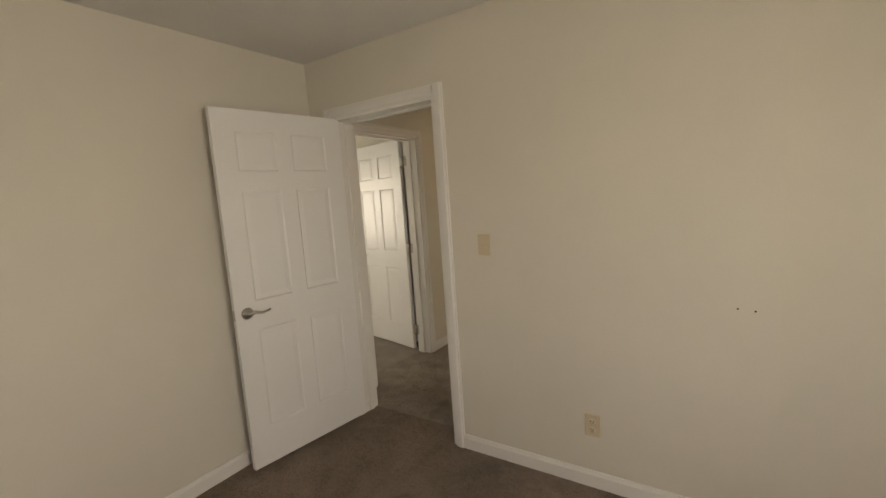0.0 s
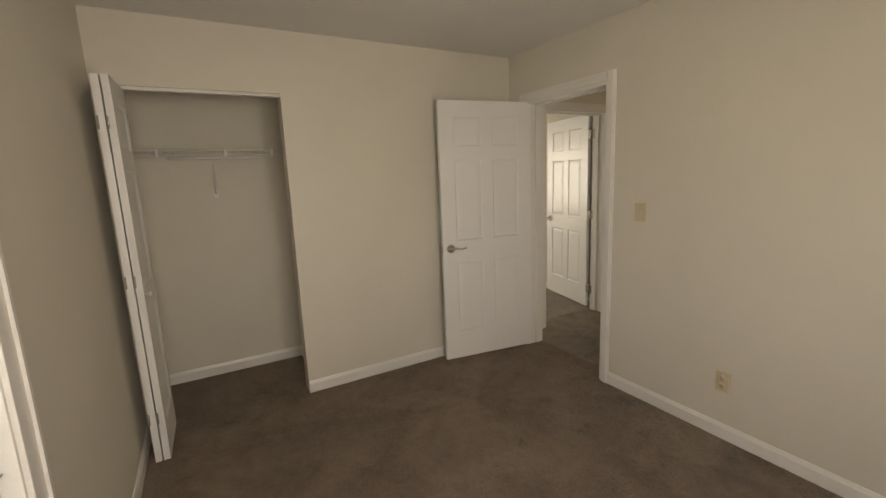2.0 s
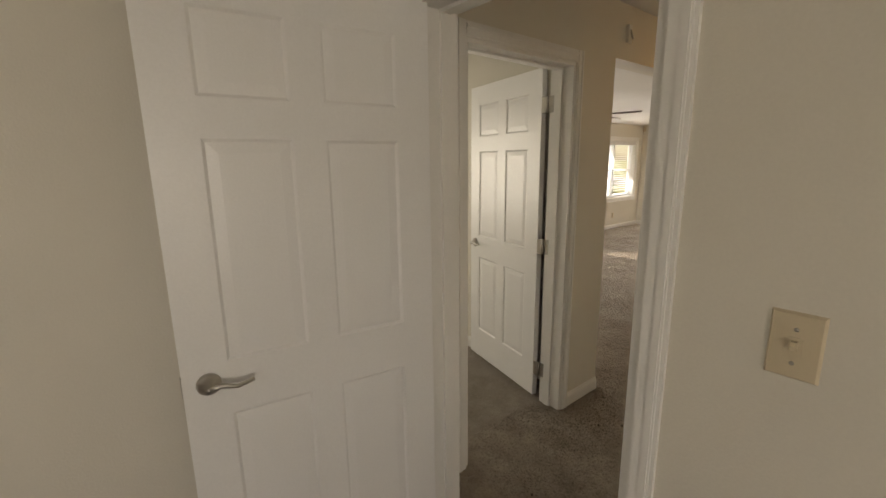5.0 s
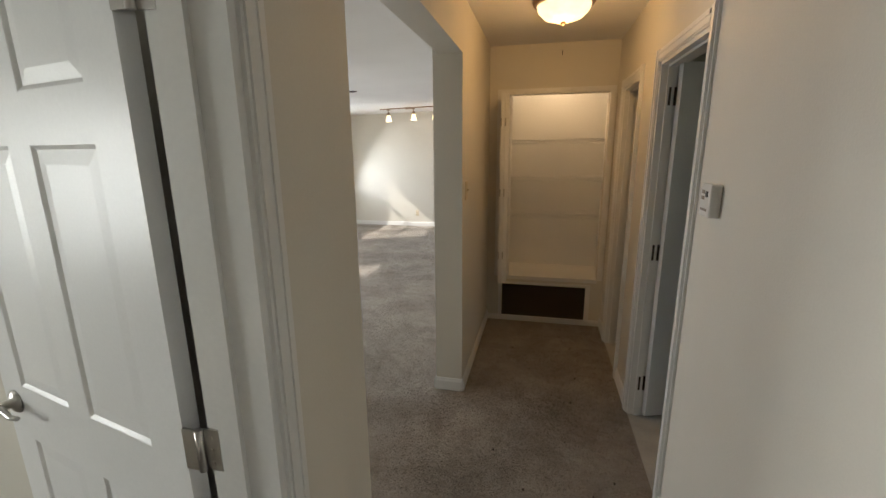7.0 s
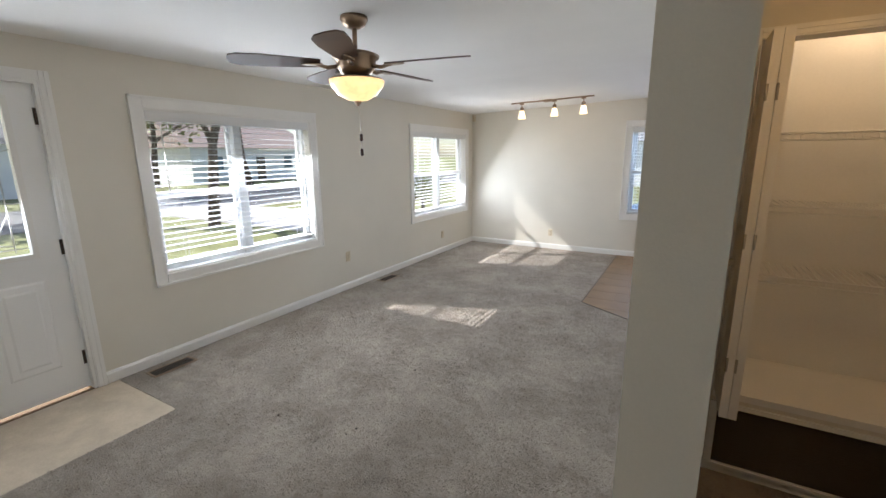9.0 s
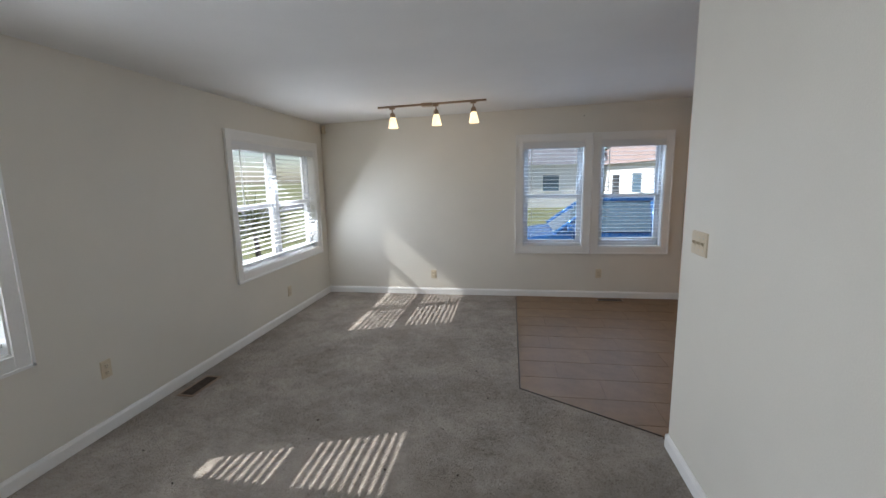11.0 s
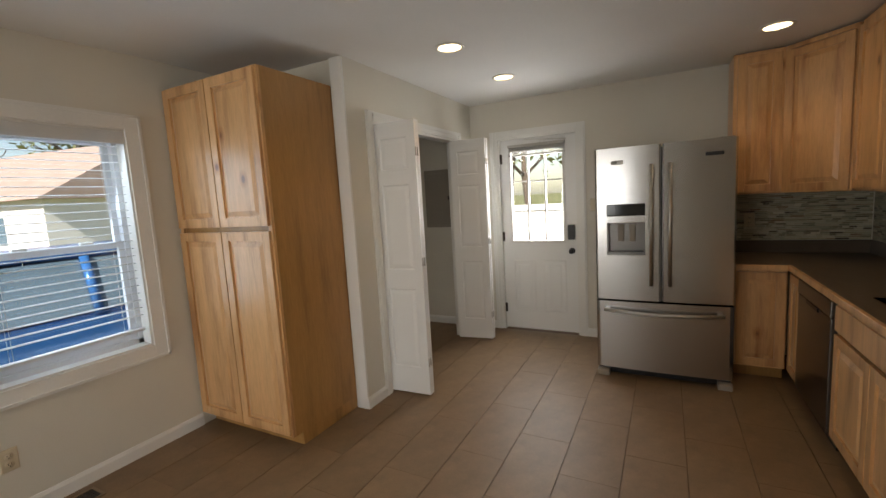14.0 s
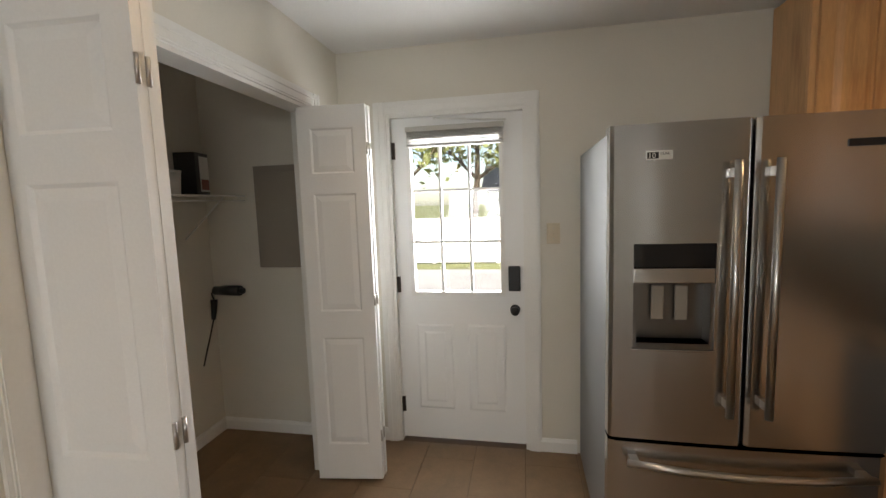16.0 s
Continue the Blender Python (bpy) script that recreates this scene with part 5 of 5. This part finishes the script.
for x in (0.645, 0.725):
    part("paddle", Mesh().box(x - 0.022, -0.052, 1.06, x + 0.022, -0.040, 1.19, 0.006), GREY_METAL, dl, "grey dispenser paddle")
part("dispenser_frame", Mesh().box(x0 - 0.006, 0.001, z0 - 0.008, x1 + 0.006, 0.012, z0, 0.002), STEEL, dl)
for door, x in ((dl, 0.515), (dr, 0.395)):
    part("handle", Mesh().tube([(x, 0.055, 0.745), (x, 0.055, 1.62)], 0.013, 12).box(x - 0.009, 0.002, 0.77, x + 0.009, 0.05, 0.80).box(x - 0.009, 0.002, 1.565, x + 0.009, 0.05, 1.595), CHROME, door, "vertical stainless bar handle")
part("handle", Mesh().tube([(0.06, 0.042, 0.545), (0.25, 0.058, 0.535), (0.45, 0.062, 0.530), (0.65, 0.058, 0.535), (0.84, 0.042, 0.545)], 0.013, 12).box(0.07, 0.0, 0.533, 0.10, 0.042, 0.557).box(0.80, 0.0, 0.533, 0.83, 0.042, 0.557), CHROME, dz, "curved stainless bar handle")
part("badge", Mesh().box(0.08, 0.006, 1.648, 0.185, 0.012, 1.672, 0.001), BLACK, dr, "dark maker badge")
sticker = part("sticker", Mesh().box(0.70, 0.005, 1.635, 0.785, 0.0085, 1.665), IVORY, dl, "small printed sticker")
part("sticker_bar", Mesh().box(0.745, 0.0085, 1.639, 0.782, 0.0092, 1.661), BLACK, sticker)
for x in (0.045, RW - 0.045):
    part("foot", Mesh().box(x - 0.045, -0.06, 0.0, x + 0.045, 0.012, 0.042, 0.005), GREY_METAL, FR)
part("kick_grille", Mesh().box(0.09, -0.09, 0.015, RW - 0.09, -0.05, 0.07), BLACK, FR)
for text, size, x, z, m in (("10", 0.026, 0.780, 1.641, IVORY), ("YEAR", 0.0135, 0.742, 1.6505, BLACK)):
    cu = bpy.data.curves.new("sticker_number", "FONT")
    cu.body, cu.size, cu.extrude = text, size, 0.0004
    me_ob = new("sticker_number", cu)
    me = bpy.data.meshes.new_from_object(me_ob)
    bpy.data.objects.remove(me_ob)
    me.materials.append(m)
    ob = new("sticker_number", me)
    ob.parent = sticker
    ob.matrix_basis = pose(x, 0.0095, z, 90, 0, 180)

# ---- outside ----
GRASS = painted("lawn", (0.16, 0.17, 0.06), 0.95, 40, 0.6, 0.3)
ASPHALT = painted("asphalt", (0.12, 0.12, 0.12), 0.9, 80, 0.4, 0.15)
CONCRETE = painted("concrete", (0.36, 0.35, 0.34), 0.85, 60, 0.3, 0.1)
BARK = painted("bark", (0.10, 0.075, 0.055), 0.9, 40, 0.8, 0.3)
LEAF = painted("leaf", (0.17, 0.19, 0.055), 0.7, 20, 0.1, 0.3)
SIDING = painted("white_siding", (0.72, 0.73, 0.74), 0.6, 30, 0.2, 0.05)
ROOF_RED = painted("red_shingle", (0.34, 0.26, 0.23), 0.85, 40, 0.5, 0.15)
ROOF_GREY = painted("grey_shingle", (0.18, 0.18, 0.19), 0.85, 40, 0.5, 0.15)
CAR_BLUE = plain("car_paint_blue", (0.035, 0.15, 0.42), 0.18, 0.3)
CAR_DARK = plain("car_paint_grey", (0.07, 0.075, 0.085), 0.2, 0.3)
CAR_GLASS = plain("car_glass", (0.10, 0.16, 0.22), 0.05)
BIN_BLUE = plain("bin_plastic_blue", (0.02, 0.06, 0.35), 0.4)
G = -0.45
structure("ground", Mesh().box(-600, -600, G - 0.5, 600, 600, G), GRASS, "winter lawn reaching to the horizon")
structure("road", Mesh().box(-24, -300, G - 0.1, -17, 300, G + 0.02), ASPHALT, "grey asphalt street")
structure("driveway", Mesh().box(-24, 11.2, G - 0.1, 4.5, 14.6, G + 0.03), CONCRETE, "pale concrete driveway")
structure("patio", Mesh().box(3.2, 5.5, G - 0.1, 12.5, 12.5, G + 0.05), CONCRETE, "bright concrete patio behind the house")
structure("foundation_wall", Mesh().box(-4.47, -1.99, G, 3.05, 10.31, -0.16), CONCRETE, "concrete foundation wall under the house")
# out of view; the south overhang is added to block sun at the bedroom window
r = Mesh().box(-5.05, -2.6, H + 0.125, 3.7, 10.75, H + 0.2)
structure("roof_deck", r, ROOF_GREY, "unseen roof deck with a south eave added to shade the bedroom window")
# southern stretch is added, out of view, to block sun at the second bedroom
structure("porch_roof", Mesh().box(-6.3, -0.6, 2.27, -4.49, 5.46, 2.36), SIDING, "flat porch roof over the front door, lengthened to shade the second bedroom")
structure("porch_floor", Mesh().box(-6.3, 1.8, G, -4.49, 5.2, -0.12), CONCRETE, "concrete front porch")


def house(m, w, d, h, rise, roof_mat, label):
    o = thing("neighbour_house", m, label, "house", "neighbour houses")
    part("wall", Mesh().box(-w / 2, -d / 2, 0, w / 2, d / 2, h), SIDING, o)
    t = Mesh()
    a = [(-w / 2 - 0.4, y, z) for y, z in ((-d / 2 - 0.4, h - 0.1), (d / 2 + 0.4, h - 0.1), (0, h + rise))]
    vs = [t.bm.verts.new(p) for p in a] + [t.bm.verts.new((-p[0], p[1], p[2])) for p in a]
    for q in ((0, 1, 2), (5, 4, 3), (0, 3, 4, 1), (1, 4, 5, 2), (2, 5, 3, 0)):
        t.bm.faces.new([vs[i] for i in q])
    part("roof", t, roof_mat, o)
    for s in (-1, 1):
        for x in (-w / 3, w / 4):
            win = part("window", Mesh().box(x - 0.6, s * d / 2 - 0.03, 1.0, x + 0.6, s * d / 2 + 0.03, 2.2), TRIM, o)
            part("pane", Mesh().box(x - 0.52, s * d / 2 - 0.04, 1.08, x + 0.52, s * d / 2 + 0.04, 2.12), CAR_GLASS, win)
    part("door", Mesh().box(-0.45, -d / 2 - 0.04, 0, 0.45, -d / 2, 2.05), CAR_DARK, o)


house(pose(-3.0, 37, G, 0, 0, 8), 13, 8, 2.9, 2.2, ROOF_GREY, "white sided single-storey house with grey roof")
house(pose(8.5, 33, G, 0, 0, -80), 11, 8, 2.8, 2.4, ROOF_RED, "white gabled house with red shingle roof")
house(pose(-36, 6, G, 0, 0, 84), 15, 8, 2.9, 2.0, ROOF_GREY, "white house across the street")
house(pose(-38, 28, G, 0, 0, 95), 13, 8, 2.9, 2.2, ROOF_RED, "white house with red roof across the street")
house(pose(34, 4, G, 0, 0, 90), 13, 8, 2.8, 2.0, ROOF_GREY, "white house behind the back garden")


def vehicle(m, paint, label, tall=1.0):
    """A car with its nose towards -x."""
    o = thing("parked_car", m, label, "car", "parked cars")
    side = [(-2.25, 0.35), (-2.25, 0.72), (-2.0, 0.88), (-1.05, 1.0 * tall), (1.9, 1.02 * tall), (2.2, 0.95), (2.25, 0.4), (1.75, 0.28), (-1.8, 0.28)]
    def loft(profile, hw, top_in=0.0, zs=0.9):
        b = Mesh()
        rows = []
        for s in (-1, 1):
            rows.append([b.bm.verts.new((x, s * (hw - (top_in if z > zs else 0)), z)) for x, z in profile])
        for i in range(len(profile)):
            j = (i + 1) % len(profile)
            b.bm.faces.new((rows[0][i], rows[0][j], rows[1][j], rows[1][i]))
        b.bm.faces.new(rows[0])
        b.bm.faces.new(rows[1][::-1])
        bmesh.ops.bevel(b.bm, geom=list(b.bm.edges), offset=0.05, segments=2, affect="EDGES")
        return b
    part("body", loft(side, 0.88), paint, o)
    part("roof", loft([(-0.42, 1.50 * tall), (-0.30, 1.56 * tall), (1.55, 1.56 * tall), (1.72, 1.48 * tall)], 0.70), paint, o)
    part("windscreen", loft([(-1.18, 0.98 * tall), (-0.40, 1.50 * tall), (-0.30, 1.50 * tall), (-1.0, 0.98 * tall)], 0.70, 0.0), CAR_GLASS, o)
    for s in (-1, 1):
        b = Mesh()
        for x0, x1, lo0, lo1 in ((-0.95, 0.38, 0.0, 0.0), (0.46, 1.40, 0.0, 0.0), (1.46, 1.95, 0.0, 0.0)):
            vs = [b.bm.verts.new((x, s * y, z)) for x, y, z in ((x0, 0.865, 1.02 * tall), (x1, 0.865, 1.02 * tall), (min(x1, 1.70), 0.715, 1.48 * tall), (max(x0, -0.40), 0.715, 1.48 * tall))]
            vt = [b.bm.verts.new(v.co - Vector((0, s * 0.03, 0))) for v in vs]
            for q in ((0, 1, 2, 3),):
                b.bm.faces.new([vs[i] for i in q])
                b.bm.faces.new([vt[i] for i in q][::-1])
            for i in range(4):
                j = (i + 1) % 4
                b.bm.faces.new((vs[i], vt[i], vt[j], vs[j]))
        part("side_window", b, CAR_GLASS, o)
        for q in (((-1.12, 0.86, 1.0), (-0.40, 0.71, 1.51)), ((0.42, 0.875, 1.0), (0.42, 0.72, 1.5)), ((1.43, 0.875, 1.0), (1.43, 0.72, 1.5)), ((2.0, 0.86, 1.0), (1.70, 0.71, 1.5))):
            part("pillar", Mesh().tube([(x, s * y, z * tall) for x, y, z in q], 0.04, 8), paint, o)
        part("mirror", Mesh().box(-0.95, s * 0.98 - 0.09, 1.02 * tall, -0.80, s * 0.98 + 0.09, 1.16 * tall, 0.03), paint, o)
        part("headlight", Mesh().box(-2.27, s * 0.62 - 0.16, 0.66, -2.20, s * 0.62 + 0.16, 0.78, 0.02), IVORY, o)
        for x in (-1.45, 1.40):
            w = part("wheel", Mesh().lathe([(0.0, -0.10), (0.30, -0.10), (0.335, -0.06), (0.335, 0.06), (0.30, 0.10), (0.0, 0.10)], 24).turn(pose(x, s * 0.80, 0.335, 90)), BLACK, o)
            part("rim", Mesh().lathe([(0.0, -0.11), (0.21, -0.11), (0.21, 0.11), (0.0, 0.11)], 20).turn(pose(x, s * 0.80, 0.335, 90)), CHROME, w)


vehicle(pose(0.05, 12.75, G + 0.03), CAR_BLUE, "blue car parked on the driveway beside the house", 1.03)
vehicle(pose(-15.0, 1.0, G + 0.02, 0, 0, 90), CAR_DARK, "dark car parked along the street", 1.0)
b = thing("wheeled_bin", pose(-14.2, 8.2, G), "blue plastic wheeled bin at the kerb", "bin")
part("body", Mesh().frustum((-0.25, -0.25, 0.25, 0.25, 0.05), (-0.32, -0.35, 0.32, 0.35, 1.0), 2), BIN_BLUE, b)
part("lid", Mesh().box(-0.35, -0.38, 1.0, 0.35, 0.38, 1.07, 0.02), BIN_BLUE, b)
for y in (-0.26, 0.26):
    part("wheel", Mesh().tube([(0.25, y - 0.03, 0.12), (0.25, y + 0.03, 0.12)], 0.12, 16), BLACK, b)


def tree_data(seed, height, leafy):
    rnd, trunk, crown = random.Random(seed), Mesh(), Mesh()

    def grow(p, d, length, r, level):
        pts, q, way = [p], Vector(p), Vector(d)
        for _ in range(3):
            way = (way + Vector((rnd.uniform(-0.18, 0.18), rnd.uniform(-0.18, 0.18), rnd.uniform(-0.05, 0.15)))).normalized()
            q = q + way * length / 3
            pts.append(q.copy())
        trunk.tube(pts, r, 8 if level == 0 else 5, 0.55)
        if level >= 2:
            for _ in range(26 if leafy else 5):
                c = pts[rnd.randint(1, 3)] + Vector((rnd.gauss(0, 0.45), rnd.gauss(0, 0.45), rnd.gauss(0, 0.35)))
                u, v = Vector((rnd.gauss(0, 1), rnd.gauss(0, 1), rnd.gauss(0, 1))).normalized(), Vector((rnd.gauss(0, 1), rnd.gauss(0, 1), rnd.gauss(0, 1))).normalized()
                s = rnd.uniform(0.10, 0.24)
                crown.bm.faces.new([crown.bm.verts.new(c + k) for k in (u * s, v * s * 0.6, -u * s, -v * s * 0.6)])
        if level < 3:
            for _ in range(5 if level == 0 else 3):
                a, tilt = rnd.uniform(0, 6.28), rnd.uniform(0.5, 0.95)
                side = Vector((math.cos(a), math.sin(a), 0))
                grow(pts[rnd.randint(1 if level else 2, 3)], (way * (1 - tilt * 0.55) + side * tilt).normalized(), length * rnd.uniform(0.55, 0.75), r * 0.5, level + 1)

    grow(Vector((0, 0, 0)), Vector((0, 0, 1)), height * 0.45, height * 0.022, 0)
    return trunk.data("trunk", BARK), crown.data("crown", LEAF)


kinds = [tree_data(3, 9, True), tree_data(8, 11, False), tree_data(21, 8, True)]
for i, (x, y, k, s) in enumerate([(-16, 8.6, 1, 1.0), (-31, 9, 0, 1.2), (-26, 3, 0, 1.2), (-33, 19, 2, 1.3), (-13, 10.5, 0, 0.9), (-28, 14, 0, 1.2), (-30, -4, 2, 1.3), (-27, 22, 1, 1.2), (-12, 26, 1, 1.0), (5, 42, 1, 1.0), (-1, 48, 0, 1.3), (7, 50, 2, 1.4), (16, 46, 0, 1.4), (-14, 44, 2, 1.3),
                                 (24, 5.5, 2, 1.0), (22, 14, 2, 1.2), (27, 7, 0, 1.2), (26, 11, 2, 1.4), (24, 16, 0, 1.3), (30, 9, 0, 1.5)]):
    t = thing("tree", pose(x, y, G, 0, 0, 67 * i) @ Matrix.Scale(s, 4), "leafy garden tree with uneven crown" if k != 1 else "nearly bare tree with thin branches", "tree", "garden trees")
    share("trunk", kinds[k][0], t)
    tagged(share("crown", kinds[k][1], t), kind="stuff")
yucca = thing("yucca_shrub", pose(-7.0, 12.6, G), "spiky green yucca shrub beside the driveway", "shrub")
part("stem", Mesh().tube([(0, 0, 0), (0.03, 0.02, 0.5), (0.0, 0.0, 1.1)], 0.06, 8, 0.8), BARK, yucca)
rnd = random.Random(4)
for k in range(60):
    a, up, n = rnd.uniform(0, 6.283), rnd.uniform(-0.2, 1.3), rnd.uniform(0.6, 0.95)
    way, side = Vector((math.cos(a) * math.cos(up), math.sin(a) * math.cos(up), math.sin(up))), Vector((-math.sin(a), math.cos(a), 0))
    root, m = Vector((0, 0, rnd.uniform(0.9, 1.15))), Mesh()
    mid, tip = root + way * n * 0.5, root + way * n - Vector((0, 0, 0.10))
    drop = Vector((0, 0, -0.008))
    vs = [m.bm.verts.new(p) for p in (root - side * 0.012, root + side * 0.012, mid + side * 0.02, tip, mid - side * 0.02)]
    lo = [m.bm.verts.new(v.co + drop) for v in vs]
    m.bm.faces.new(vs)
    m.bm.faces.new(lo[::-1])
    for i in range(5):
        m.bm.faces.new((vs[i], lo[i], lo[(i + 1) % 5], vs[(i + 1) % 5]))
    part("leaf", m, LEAF, yucca)
fence = thing("garden_fence", pose(14, 9, G), "white board fence behind the patio", "fence")
board_data = Mesh().box(-0.01, -0.065, 0.05, 0.01, 0.065, 1.5).data("board", SIDING)
for i in range(60):
    share("board", board_data, fence, pose(0, -4.2 + i * 0.142, 0))
for i in range(5):
    part("post", Mesh().box(0.012, -4.3 + i * 2.1 - 0.05, 0, 0.11, -4.3 + i * 2.1 + 0.05, 1.5), SIDING, fence)

# ---- floor tiles, piece by piece ----
kf = structure("floor_kitchen", Mesh().slab([(-1.744, 7.607), (-0.915, 7.112), (-0.74, 7.112), (-0.74, 5.93), (2.9, 5.93), (2.9, 10.157), (-1.744, 10.157)], -0.012, -0.003), GROUT, "tan ceramic tile kitchen floor with dark joints")


def clip(poly, nx, ny, c):
    """Keeps the part of a polygon where nx x + ny y >= c."""
    out = []
    for i, p in enumerate(poly):
        q = poly[(i + 1) % len(poly)]
        a, b = nx * p[0] + ny * p[1] - c, nx * q[0] + ny * q[1] - c
        if a >= 0:
            out.append(p)
        if a * b < 0:
            k = a / (a - b)
            out.append((p[0] + k * (q[0] - p[0]), p[1] + k * (q[1] - p[1])))
    return out


TLX, TLY, gap, end = 0.60, 0.297, 0.0022, 0.0009
full = Mesh().slab([(end, gap), (TLX - end, gap), (TLX - end, TLY - gap), (end, TLY - gap)], -0.003, 0.003).data("tile", TILE)
dx, dy = -0.915 + 1.744, 7.112 - 7.607
for j in range(17):
    y0 = 5.431 + j * TLY
    for i in range(-1, 10):
        x0 = -2.05 + i * TLX + (TLX / 2 if j % 2 else 0)
        poly = [(x0 + end, y0 + gap), (x0 + TLX - end, y0 + gap), (x0 + TLX - end, y0 + TLY - gap), (x0 + end, y0 + TLY - gap)]
        cut = clip(clip(clip(clip(poly, 1, 0, -1.740), 0, 1, 5.935), -1, 0, -2.905), 0, -1, -10.155)
        cut = clip(cut, -dy, dx, -dy * -1.744 + dx * 7.607 + 0.004) if cut else cut
        if len(cut) < 3:
            continue
        if len(cut) == 4 and all(abs(a - b) < 1e-9 for p, q in zip(cut, poly) for a, b in zip(p, q)):
            share("tile", full, kf, pose(x0, y0, 0))
        else:
            area = abs(sum(a[0] * b[1] - b[0] * a[1] for a, b in zip(cut, cut[1:] + cut[:1]))) / 2
            if area > 0.002:
                part("tile", Mesh().slab(cut, -0.003, 0.003), TILE, kf)


# ---- carpet pile and crumbs ----
def carpet_pile(floor, x0, y0, x1, y1, count, seed, keep=lambda x, y: True):
    """Short leaning tufts over a stretch of carpet."""
    rnd = np.random.RandomState(seed)
    px, py = rnd.uniform(x0, x1, count), rnd.uniform(y0, y1, count)
    ok = np.array([keep(a, b) for a, b in zip(px, py)])
    px, py = px[ok], py[ok]
    k = len(px)
    turn, r, h = rnd.uniform(0, 6.283, k), rnd.uniform(0.004, 0.009, k), rnd.uniform(0.002, 0.0065, k)
    verts = np.zeros((k, 4, 3))
    for i in range(3):
        verts[:, i, 0], verts[:, i, 1], verts[:, i, 2] = px + r * np.cos(turn + i * 2.094), py + r * np.sin(turn + i * 2.094), -0.001
    verts[:, 3, 0], verts[:, 3, 1], verts[:, 3, 2] = px + rnd.normal(0, 0.004, k), py + rnd.normal(0, 0.004, k), h
    base = np.arange(k)[:, None] * 4
    faces = np.concatenate([base + np.array(f) for f in ((0, 1, 3), (1, 2, 3), (2, 0, 3))])
    me = bpy.data.meshes.new("pile")
    me.from_pydata(verts.reshape(-1, 3).tolist(), [], faces.tolist())
    me.materials.append(floor.data.materials[0])
    ob = new("pile", me)
    ob.parent = floor
    tagged(ob, kind="stuff")


floors = [o for o in scene.objects if o.name.startswith("floor_carpet")]
living, hall, bedroom = sorted(floors, key=lambda o: o.name)[:3]
carpet_pile(living, -4.31, 2.5, -0.91, 10.14, 82000, 1, lambda x, y: (x > -3.56 or y > 4.30) and (x < -1.75 or (y < 7.06 and x < -0.91) or (x < -0.92 and (x + 1.744) * 0.597 + y < 7.60)))
carpet_pile(hall, -0.91, 1.02, 0.265, 5.33, 34000, 2, lambda x, y: (x > -0.74 and y > 1.08) or (2.52 < y < 4.02) or (1.33 < y < 2.09))
carpet_pile(bedroom, -1.46, -1.86, 1.77, 1.06, 48000, 3, lambda x, y: (x > -0.74 and y < 0.93) or (x < -0.74 and -1.76 < y < -0.84) or (-0.52 < x < 0.24 and y > 0.9))
rnd = random.Random(11)
crumb = Mesh()
for i in range(90):
    x, y = (rnd.uniform(-4.0, -1.9), rnd.uniform(4.5, 9.0)) if i < 55 else (rnd.uniform(-0.7, 0.2), rnd.uniform(1.2, 5.2))
    r = rnd.uniform(0.003, 0.008)
    crumb.slab([(x + r * rnd.uniform(0.5, 1.1) * math.cos(a), y + r * rnd.uniform(0.5, 1.1) * math.sin(a)) for a in (0, 1.2, 2.5, 3.7, 5.0)], 0.001, 0.007 + r * 0.3)
tagged(single("carpet_crumbs", crumb, DARK_BROWN, pose(0, 0, 0), "dark crumbs and lint scattered over the carpet", "debris"), kind="stuff")
